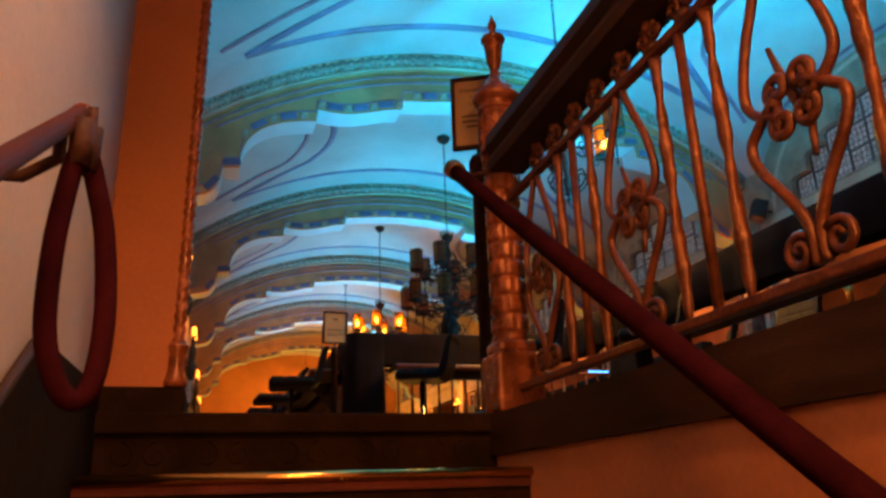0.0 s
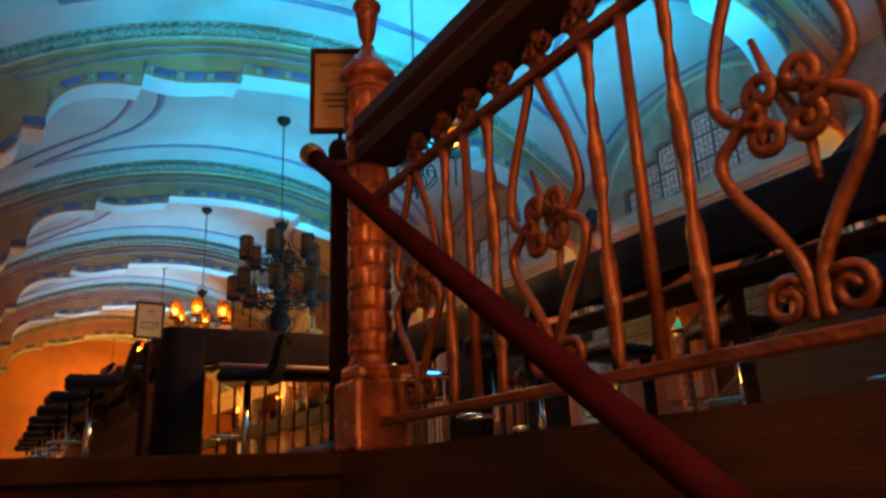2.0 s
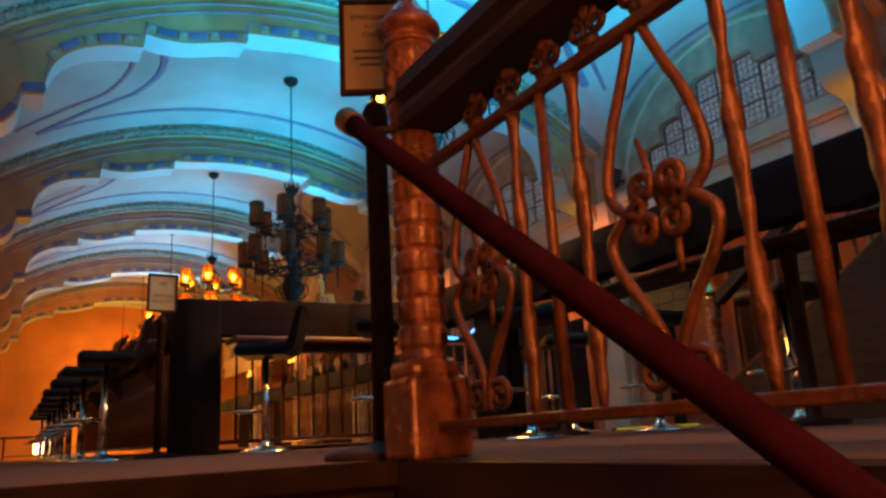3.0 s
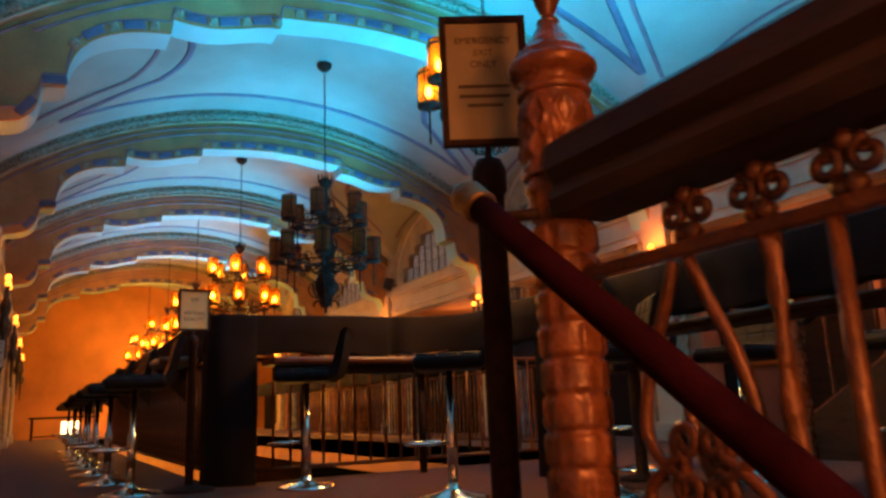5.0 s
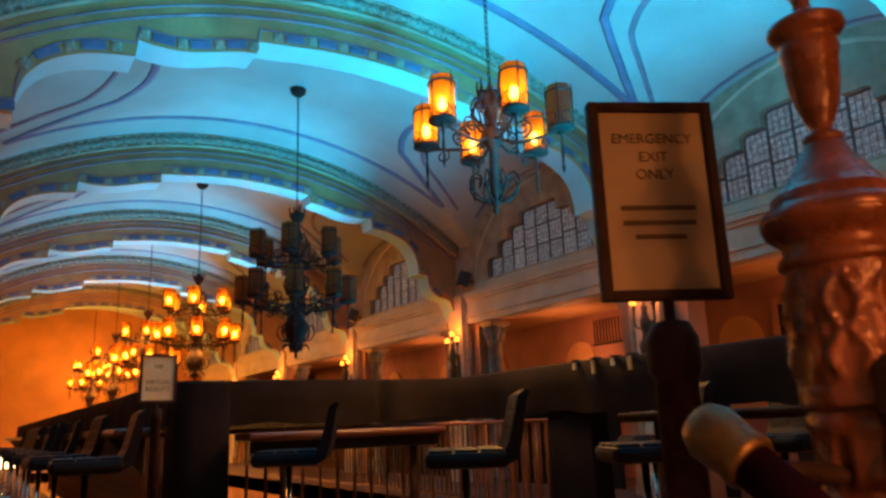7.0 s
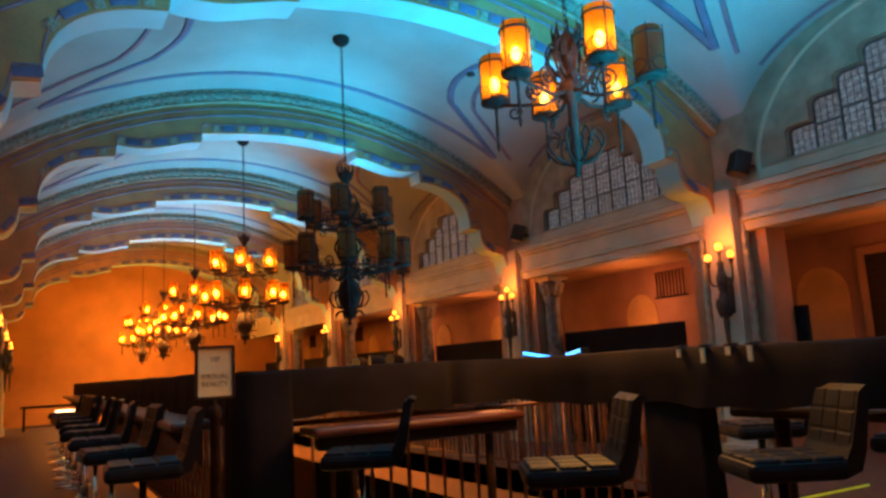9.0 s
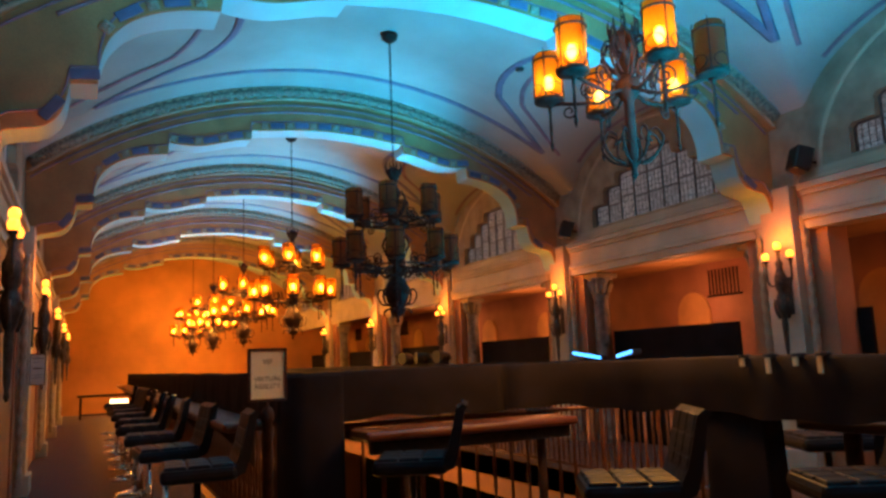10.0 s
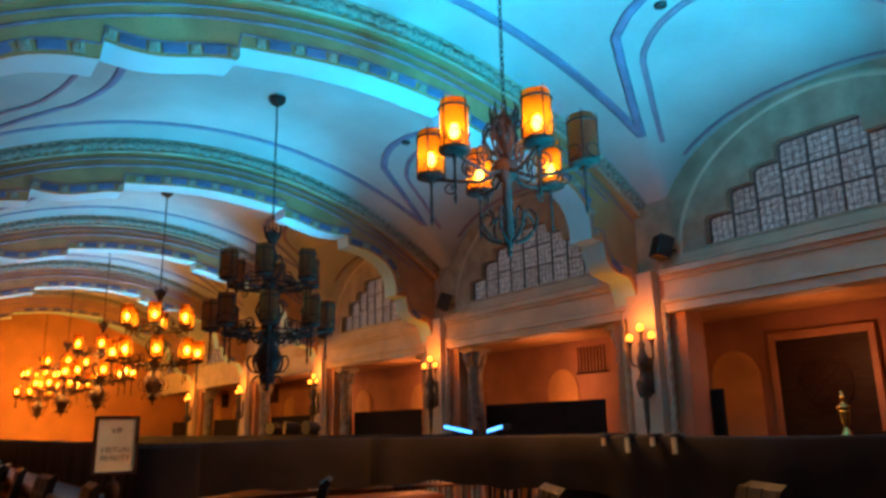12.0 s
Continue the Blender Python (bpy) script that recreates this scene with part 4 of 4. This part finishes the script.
# ---- chandeliers ----
def chain(bm, z0, z1):
    n = int((z1 - z0) / 0.045)
    for i in range(n):
        z = z0 + (i + 0.5) * (z1 - z0) / n
        pts = []
        for k in range(9):
            a = k * math.pi / 4
            u, v = 0.013 * math.cos(a), 0.03 * math.sin(a)
            pts.append((u if i % 2 else 0, 0 if i % 2 else u, z + v))
        tube(bm, pts, 0.004, 5)
    return bm


def shade_meshes(lit, h=0.30, r=0.088):
    """The pieces of one shade: mica drum, two rims, cage bars and loops, tray, drop and bulb."""
    out = [("shade_glass", lathe(B(), [(r * 0.98, 0), (r, 0.01), (r, h - 0.01), (r * 0.94, h + 0.012)], 18), AMBERLIT if lit else AMBERDARK)]
    for z in (0.0, h * 0.88):
        out.append(("rim", tube(B(), [((r + 0.006) * math.cos(a), (r + 0.006) * math.sin(a), z) for a in [k * math.pi / 9 for k in range(19)]], 0.007, 6), IRON))
    for k in range(4):
        a = k * math.pi / 2
        c, s = math.cos(a), math.sin(a)
        out.append(("cage_bar", tube(B(), [((r + 0.006) * c, (r + 0.006) * s, z) for z in (0, h * 0.33, h * 0.66, h * 0.88, h + 0.03)], [0.005, 0.005, 0.005, 0.007, 0.002], 5), IRON))
        b = a + math.pi / 4
        out.append(("cage_loop", tube(B(), [((r + 0.008) * math.cos(b + 0.6 * math.cos(t)), (r + 0.008) * math.sin(b + 0.6 * math.cos(t)), h * (0.18 + 0.15 * math.sin(t))) for t in [q * math.pi / 4 for q in range(9)]], 0.004, 5), IRON))
    out.append(("tray", lathe(B(), [(0.03, -0.036), (r * 0.8, -0.026), (r * 1.12, -0.014), (r * 1.14, -0.004), (r * 1.0, 0.0)], 16), IRON))
    out.append(("drop", lathe(B(), [(0.004, -0.34), (0.013, -0.30), (0.007, -0.27), (0.012, -0.19), (0.008, -0.11), (0.013, -0.05), (0.03, -0.036)], 8), IRON))
    out.append(("bulb", ball(B(), (0, 0, h * 0.40), 0.030, 10, 1.6), BULB if lit else AMBERDARK))
    return [(n, meshed(n, bm, m)) for n, bm, m in out]


SH_LIT, SH_DARK = shade_meshes(True), shade_meshes(False)


def arm_mesh(r, z0, z1):
    bm = B()
    tube(bm, [(0.05, 0, z0), (r * 0.35, 0, z0 - 0.05), (r * 0.7, 0, z0 - 0.03), (r, 0, z1)], 0.013, 7)
    P = spiral(r * 0.45, z0 + 0.06, 0.075, 1.5, -math.pi / 2, 1)
    tube(bm, P, 0.008, 6)
    tube(bm, spiral(r * 0.75, z0 - 0.075, 0.055, 1.4, math.pi / 2, 1), 0.007, 6)
    tube(bm, [(0.04, 0, z0 + 0.25), (0.11, 0, z0 + 0.32), (0.15, 0, z0 + 0.22), (0.10, 0, z0 + 0.10), (0.05, 0, z0 + 0.04)], 0.010, 6)
    return bm


def chandelier(y, zbot, tiers, lit_of, label, zcan, x=XC - 0.04, turn=0):
    """tiers: (ring height, radius, number of shades)."""
    ch = thing("chandelier", label, "chandelier", "chandeliers down the hall", pose(x, y, 0, 0, 0, turn))
    big = len(tiers) > 1
    top = max(z for z, r, n in tiers) + (0.62 if big else 0.42)
    part("canopy", lathe(B(), [(0.02, zcan - 0.10), (0.05, zcan - 0.09), (0.09, zcan - 0.05), (0.10, zcan)], 20), IRON, ch)
    part("chain", chain(B(), top, zcan - 0.09), IRON, ch)
    lowz = min(z for z, r, n in tiers)
    pr = [(0.004, zbot), (0.022, zbot + 0.03), (0.012, zbot + 0.06)]
    if big:
        pr += [(0.05, zbot + 0.09), (0.09, zbot + 0.14), (0.075, zbot + 0.19), (0.115, zbot + 0.25), (0.138, zbot + 0.33), (0.135, zbot + 0.40), (0.10, zbot + 0.48), (0.055, zbot + 0.53), (0.062, zbot + 0.60), (0.035, lowz + 0.04), (0.05, lowz + 0.16), (0.028, lowz + 0.24), (0.045, lowz + 0.40), (0.060, lowz + 0.50), (0.030, lowz + 0.58), (0.045, top - 0.40), (0.072, top - 0.33), (0.040, top - 0.25), (0.030, top - 0.20), (0.062, top - 0.14), (0.080, top - 0.06), (0.045, top - 0.05), (0.014, top - 0.02), (0.012, top)]
    else:
        pr += [(0.030, zbot + 0.09), (0.035, zbot + 0.12), (0.030, lowz - 0.10), (0.075, lowz - 0.04), (0.085, lowz + 0.0), (0.070, lowz + 0.05), (0.030, lowz + 0.08), (0.028, top - 0.34), (0.045, top - 0.25), (0.03, top - 0.20), (0.075, top - 0.12), (0.085, top - 0.08), (0.03, top - 0.04), (0.012, top)]
    part("stem", lathe(B(), pr, 16), IRON, ch)
    up = meshed("crown_leaf", tube(B(), [(0.055, 0, top - 0.14), (0.085, 0, top - 0.08), (0.095, 0, top - 0.02), (0.088, 0, top + 0.03)], [0.012, 0.012, 0.009, 0.003], 5), IRON)
    if big:
        dn = meshed("scroll", tube(B(), smooth_line([(0.09, 0, zbot + 0.20), (0.17, 0, zbot + 0.22), (0.215, 0, zbot + 0.30), (0.19, 0, zbot + 0.38), (0.15, 0, zbot + 0.36), (0.165, 0, zbot + 0.31)]), 0.009, 5), IRON)
        fringe = meshed("leaf_drop", tube(B(), [(0.07, 0, zbot + 0.17), (0.135, 0, zbot + 0.155), (0.165, 0, zbot + 0.12), (0.16, 0, zbot + 0.08)], [0.012, 0.018, 0.014, 0.004], 5, 0.5), IRON)
        brace = meshed("scroll", tube(B(), smooth_line([(0.05, 0, zbot + 0.56), (0.14, 0, zbot + 0.52), (0.22, 0, zbot + 0.60)]) + spiral(0.26, zbot + 0.56, 0.05, 1.3, 2.4, -1, 14), 0.009, 5), IRON)
    else:
        dn = meshed("scroll", tube(B(), smooth_line([(0.05, 0, zbot + 0.10), (0.13, 0, zbot + 0.13), (0.19, 0, zbot + 0.22), (0.15, 0, zbot + 0.30), (0.10, 0, zbot + 0.27), (0.12, 0, zbot + 0.22)]), 0.009, 5), IRON)
    mid = meshed("scroll", tube(B(), smooth_line([(0.03, 0, lowz + 0.08), (0.10, 0, lowz + 0.13), (0.15, 0, lowz + 0.22), (0.11, 0, lowz + 0.31), (0.07, 0, lowz + 0.27), (0.09, 0, lowz + 0.22)]), 0.008, 5), IRON)
    for k in range(8):
        part("crown_leaf", up, None, ch, at=pose(0, 0, 0, 0, 0, k * 45))
        part("scroll", dn, None, ch, at=pose(0, 0, 0, 0, 0, k * 45 + 22))
        if big:
            part("leaf_drop", fringe, None, ch, at=pose(0, 0, 0, 0, 0, k * 45))
            part("scroll", brace, None, ch, at=pose(0, 0, 0, 0, 0, k * 45))
        if k % 2 or not big:
            part("scroll", mid, None, ch, at=pose(0, 0, 0, 0, 0, k * 45 + 10))
    for ti, (z, r, n) in enumerate(tiers):
        am = meshed("arm", arm_mesh(r, z - 0.02, z - 0.02), IRON)
        if big:
            part("ring", tube(B(), [(r * 0.8 * math.cos(a), r * 0.8 * math.sin(a), z - 0.05) for a in [k * math.pi / 18 for k in range(37)]], 0.010, 6), IRON, ch)
        for k in range(n):
            a = 360 * (k + 0.5 * ti) / n
            lit = lit_of(ti, k)
            sh = part("arm", am, None, ch, at=pose(0, 0, 0, 0, 0, a))
            G = SH_LIT if lit else SH_DARK
            for nm, me in G:
                part(nm, me, None, sh, ("lit amber mica shade" if lit else "unlit dark amber shade") if nm == "shade_glass" else "", at=pose(r, 0, z))
    return ch


chandelier(A0 - BAY / 2 - 0.20, 2.34, [(2.93, 0.50, 6)], lambda t, k: k != 5, "wrought-iron chandelier with amber shades, one of them dim", 5.10, turn=12)
chandelier(A0 + BAY / 2 - 0.22, 1.71, [(2.90, 0.48, 6), (2.38, 0.61, 8)], lambda t, k: False, "large unlit two-tier wrought-iron chandelier with amber shades", 5.10, XC + 0.07)
for k in range(1, 5):
    chandelier(A0 + BAY * (k + 0.5) - 0.2, 1.71, [(2.90, 0.48, 6), (2.38, 0.61, 8)], lambda t, j: True, "lit two-tier wrought-iron chandelier with amber shades", 5.10, turn=k * 9)
for k, p in ((-0.5, 170), (1.5, 760), (2.5, 640), (3.5, 600), (4.5, 560)):
    lamp("chandelier_pool", "SPOT", (XC - 0.04, A0 + BAY * k - 0.2, 2.25), p, AMBER, 0.35, (XC - 0.04, A0 + BAY * k - 0.2, 0), 165, 0.6)
for k, p in ((-0.5, 3), (1.5, 64), (2.5, 170), (3.5, 430), (4.5, 540)):
    lamp("chandelier_glow", "POINT", (XC - 0.04, A0 + BAY * k - 0.15, 2.72 if k > 0 else 3.45), p, AMBER, 0.28)

lamp("chandelier_glow", "POINT", (XC - 0.26, A0 - BAY / 2 - 0.42, 2.98), 5, AMBER, 0.05)

# ---- wall sconces ----
def sconce(x, y, sx):
    sc = thing("wall_sconce", "dark iron torch sconce with three lit globes on a pier", "wall lamp", "wall sconces", pose(x, y, 0, 0, 0, 0 if sx > 0 else 180))
    part("backplate", box(B(), -0.02, -0.045, 1.62, 0.0, 0.045, 2.02, 0.01), VERDI, sc)
    part("torch", lathe(B(), [(0.006, 1.14), (0.018, 1.17), (0.012, 1.21), (0.022, 1.26), (0.026, 1.40), (0.034, 1.52), (0.028, 1.58), (0.042, 1.63), (0.062, 1.70), (0.066, 1.75), (0.050, 1.81), (0.034, 1.85), (0.052, 1.90), (0.062, 1.97), (0.056, 2.02), (0.045, 2.06), (0.030, 2.12), (0.042, 2.17), (0.020, 2.20), (0.016, 2.28)], 16, -0.12, 0, lambda a, z: 0.008 * math.cos(a * 6 + z * 30) if 1.6 < z < 2.05 else 0), VERDI, sc)
    leaf = meshed("leaf", tube(B(), [(0.05, 0, 1.58), (0.075, 0, 1.64), (0.092, 0, 1.72), (0.080, 0, 1.78), (0.068, 0, 1.75)], [0.014, 0.018, 0.014, 0.010, 0.005], 6, 0.5), VERDI)
    for k in range(6):
        part("leaf", leaf, None, sc, at=pose(-0.12, 0, 0, 0, 0, k * 60 + 30))
    for s in (-1, 0, 1):
        z = 2.25 + (0.10 if not s else 0)
        bm = tube(B(), smooth_line([(-0.12, s * 0.03, 1.95), (-0.125, s * 0.11, 1.93), (-0.13, s * 0.155, 2.0), (-0.13, s * 0.155, z - 0.09)]) if s else [(-0.12, 0, 2.2), (-0.12, 0, z - 0.05)], 0.011, 6)
        a = part("arm", bm, VERDI, sc)
        yy, xx = s * 0.155, -0.13 if s else -0.12
        part("cup", lathe(B(), [(0.010, z - 0.11), (0.022, z - 0.095), (0.014, z - 0.08), (0.034, z - 0.05), (0.030, z - 0.036)], 12, xx, yy), VERDI, a)
        part("globe", ball(B(), (xx, yy, z), 0.040, 10, 1.15), FLAME, a, "glowing orange globe")
    part("bracket", tube(B(), [(0, 0, 1.85), (-0.05, 0, 1.83), (-0.10, 0, 1.85)], 0.012, 6), VERDI, sc)
    return sc


for k, y in enumerate([a - 0.20 for a in ARCHES]):
    for sx, x in ((1, XR - 0.06), (-1, XL + 0.14)):
        if sx < 0 and y < 6:
            continue
        # the right-hand sconces before y 6 are unseen, added to light the newel
        sconce(x, y - 0.08, sx)
        lamp("sconce_glow", "POINT", (x - sx * 0.22, y - 0.08, 2.42), 11, ORANGE, 0.06)

# ---- bar stools ----
def stool():
    st = thing("bar_stool", "black padded swivel bar stool on a chrome pedestal", "bar stool", "bar stools")
    part("base", lathe(B(), [(0.205, 0), (0.205, 0.008), (0.17, 0.02), (0.06, 0.04), (0.035, 0.06), (0.03, 0.08)], 28), CHROME, st)
    part("column", lathe(B(), [(0.03, 0.07), (0.03, 0.40), (0.02, 0.41), (0.02, 0.70)], 16), CHROME, st)
    bm = tube(B(), [(0.03, 0, 0.30), (0.10, 0.13, 0.30), (0.22, 0.12, 0.30), (0.26, 0, 0.30), (0.22, -0.12, 0.30), (0.10, -0.13, 0.30), (0.03, 0, 0.30)], 0.011, 8)
    part("footrest", bm, CHROME, st)
    bm = box(B(), -0.20, -0.20, 0.70, 0.20, 0.20, 0.78, 0.03)
    part("seat", bm, LEATHER, st)
    tuft = meshed("tuft", box(B(), -0.058, -0.058, 0.0, 0.058, 0.058, 0.024, 0.011), LEATHER)
    for i in range(3):
        for j in range(3):
            part("tuft", tuft, None, st, at=pose(-0.122 + i * 0.122, -0.122 + j * 0.122, 0.768))
    out = [(-0.19, 0.715), (-0.235, 0.735), (-0.262, 0.81), (-0.282, 0.92), (-0.30, 1.02), (-0.318, 1.05), (-0.29, 1.062), (-0.258, 1.035), (-0.232, 0.93), (-0.21, 0.84), (-0.18, 0.78)]
    bm = prism(B(), out, 1, -0.19, 0.19)
    part("backrest", bm, LEATHER, st)
    pad = meshed("back_tuft", box(B(), -0.055, -0.008, -0.040, 0.055, 0.008, 0.040, 0.007), LEATHER)
    for i in range(3):
        for j in range(3):
            zz = 0.835 + j * 0.084
            part("back_tuft", pad, None, st, at=pose(-0.211 - 0.25 * (zz - 0.83), -0.12 + i * 0.12, zz, -14, 0, 90))
    return st


first = stool()
first.matrix_basis = pose(1.78, 7.72, 0, 0, 0, 176)
random.seed(7)
for k in range(1, 9):
    copy_thing(first, pose(1.73 + random.uniform(-0.03, 0.03), 7.72 + k * 1.16 + random.uniform(-0.08, 0.08), 0, 0, 0, 180 + random.uniform(-12, 12)))
for x, y, a in ((2.84, 7.18, 152), (3.26, 5.88, 150), (3.95, 5.35, 150), (4.98, 5.3, 185), (5.05, 4.3, 170), (5.0, 3.3, 190), (5.1, 6.35, 150)):
    copy_thing(first, pose(x, y, 0, 0, 0, a))

# ---- coloured light bars on the far barrier ----
for y, a in ((9.95, 20), (9.28, -14)):
    led = thing("light_bar", "blue-white glowing stage light bar on the barrier", "stage light", "light bars", pose(WX1 - 0.02, y, BT - 0.02, a * 0.5, 0, a))
    part("yoke", box(B(), -0.05, -0.03, 0, 0.05, 0.03, 0.025, 0.006), IRON, led)
    part("housing", box(B(), -0.045, -0.20, 0.022, 0.05, 0.20, 0.075, 0.012), BLACKPLASTIC, led)
    part("lens_strip", box(B(), -0.052, -0.18, 0.035, -0.043, 0.18, 0.066, 0.003), LEDGLOW, led, "glowing blue-white lens strip")

# ---- loudspeakers on the piers ----
for y in [a - 0.2 for a in ARCHES[2:5]]:
    for s in (-1, 1):
        sp = thing("loudspeaker", "small black loudspeaker bracketed to the pier", "loudspeaker", "loudspeakers", pose(XR - 0.16, y + s * 0.46, 3.20, 0, 18, s * 25))
        part("cabinet", box(B(), -0.09, -0.10, -0.13, 0.09, 0.10, 0.13, 0.018), BLACKPLASTIC, sp)
        part("grille", box(B(), -0.096, -0.085, -0.115, -0.088, 0.085, 0.115, 0.004), IRON, sp)
        part("bracket", tube(B(), [(0.08, 0, 0), (0.17, 0, 0.02)], 0.012, 6), IRON, sp)

# ---- smoke detectors on the vault ----
for x, y in ((6.15, 6.9), (2.75, 10.35), (6.0, 10.8), (3.3, 14.4)):
    z = zvault(x, y)
    tagged(part("smoke_detector", lathe(B(), [(0.03, z - 0.035), (0.055, z - 0.025), (0.06, z + 0.02)], 18, x, y), BLACKPLASTIC), "small round grey smoke detector on the vault", "smoke detector", "smoke detectors")

# ---- notice on the aisle wall, high table with a lantern ----
nt = thing("wall_notice", "white printed notice fixed to the pier of the aisle", "notice", at=pose(0.72, 12.88, 1.20) @ Matrix.Diagonal((0.68, 1, 0.72, 1)))
part("sheet", box(B(), -0.10, -0.008, 0, 0.10, 0.0, 0.46), mat("white_sheet", (0.7, 0.68, 0.64), 0.6, vary=0.1), nt)
for k, (w, z, h) in enumerate(((0.07, 0.40, 0.012), (0.06, 0.34, 0.008), (0.065, 0.24, 0.02), (0.06, 0.14, 0.008), (0.07, 0.10, 0.008))):
    part("lettering", box(B(), -w, -0.0095, z, w, -0.0085, z + h), INK, nt)
part("backing_board", box(B(), -0.11, 0.001, -0.01, 0.11, 0.03, 0.47), DARKWOOD, nt)
tb = thing("side_table", "long low dark table at the far end of the hall", "table", at=pose(1.95, 27.6, 0))
part("tabletop", box(B(), -0.95, -0.35, 0.62, 0.95, 0.35, 0.68, 0.012), DARKWOOD, tb)
for x in (-0.85, 0.85):
    for y in (-0.28, 0.28):
        part("leg", box(B(), x - 0.03, y - 0.03, 0, x + 0.03, y + 0.03, 0.62, 0.005), IRON, tb)
part("shelf", box(B(), -0.86, -0.30, 0.10, 0.86, 0.30, 0.13, 0.005), DARKWOOD, tb)
ln = thing("lantern", "lit square lantern glowing under the far table", "lantern", at=pose(2.12, 27.42, 0.13))
part("glass", box(B(), -0.24, -0.09, 0.02, 0.24, 0.09, 0.40), SCREEN, ln, "glowing cream glass")
part("lid", box(B(), -0.26, -0.11, 0.40, 0.26, 0.11, 0.425, 0.004), IRON, ln)
part("foot", box(B(), -0.26, -0.11, 0.0, 0.26, 0.11, 0.02, 0.004), IRON, ln)
for x in (-0.08, 0.08):
    part("bar", box(B(), x - 0.008, -0.098, 0.02, x + 0.008, -0.091, 0.40), IRON, ln)

# ---- the stairs that climb on the other side ----
up = thing("side_stairs", "dark carpeted stairs that climb behind the barrier", "stairs", kind="structure")
for k in range(13):
    part("step", box(B(), 6.52, 5.75 - 0.27 * (k + 1), 0.17 * k, 7.85, 5.75 - 0.27 * k, 0.17 * (k + 1), 0.008), CARPET, up)
ur = thing("stair_balustrade", "bronze stair balustrade with a dark sloping handrail", "balustrade")
sl = 0.17 / 0.27
part("handrail", prism(B(), [(5.88, 1.02), (5.88, 1.12), (2.4, 1.12 + 3.48 * sl), (2.4, 1.02 + 3.48 * sl)], 0, 6.40, 6.51), DARKWOOD, ur, "dark moulded wooden handrail")
for k in range(24):
    y = 5.70 - k * 0.135
    zf = max(0.0, 0.17 * math.ceil((5.75 - y) / 0.27))
    part("baluster", plain_m if k % 2 else twist_m, None, ur, at=pose(6.455, y, (5.88 - y) * sl + 0.35))
part("lower_rail", prism(B(), [(5.88, 0.33), (5.88, 0.36), (2.4, 0.36 + 3.48 * sl), (2.4, 0.33 + 3.48 * sl)], 0, 6.44, 6.47), BRONZE, ur)
part("string", prism(B(), [(5.88, 0.0), (5.88, 0.33), (2.4, 0.33 + 3.48 * sl), (2.4, 0.0)], 0, 6.42, 6.515), DARKWOOD, ur, "dark closed stair string")
other = copy_thing(newel, pose(6.455, 5.97, 0))
tagged(other, "carved newel post with a gilt urn at the far stairs")
for o in other.children:
    if o.name.startswith(("urn", "cap")):
        o.data = o.data.copy()
        o.data.materials.clear()
        o.data.materials.append(BRASS)

# ---- clips on the cloth and a floor light strip ----
for y, c in ((6.12, 0.05), (5.96, 0.085), (5.80, 0.05), (5.67, 0.085)):
    cl = thing("spring_clip", "small pale spring clip on the black cloth", "clip", "clips on the cloth", pose(4.247, y, BT - 0.02))
    part("jaw", box(B(), -0.012, -0.012, -c + 0.02, 0.0, 0.012, 0.02, 0.003), PAPER, cl)
    part("grip", box(B(), -0.016, -0.016, 0.012, 0.06, 0.016, 0.03, 0.004), BLACKPLASTIC, cl)
GREENSTRIP = mat("yellow_green_strip", (0.6, 0.7, 0.1), 0.5, emit=(0.62, 0.60, 0.03, 0.22))
strip = thing("floor_light_strip", "thin yellow-green light strip on the floor by the stairs", "light strip")
part("channel", box(B(), 6.40, 7.30, 0.0, 7.60, 7.35, 0.03, 0.004), BLACKPLASTIC, strip)
part("diffuser", box(B(), 6.42, 7.288, 0.006, 7.58, 7.298, 0.026), GREENSTRIP, strip)

# ---- stage lamps standing on the far barrier ----
for y, a in ((13.6, 15), (14.3, -10), (15.0, 25)):
    cn = thing("par_can", "black stage lamp lying on the far barrier", "stage light", "stage lamps on the barrier", pose(WX1 - 0.02, y, BT - 0.018, 0, 0, a))
    part("can", tube(B(), [(-0.14, 0, 0.11), (-0.12, 0, 0.11), (0.06, 0, 0.10), (0.12, 0, 0.10)], [0.10, 0.095, 0.085, 0.05], 14), BLACKPLASTIC, cn)
    part("yoke", tube(B(), [(0, -0.11, 0.12), (0, -0.115, 0.02), (0, 0, 0.008), (0, 0.115, 0.02), (0, 0.11, 0.12)], 0.012, 6), IRON, cn)
    part("foot", box(B(), -0.07, -0.07, 0, 0.07, 0.07, 0.012, 0.003), IRON, cn)
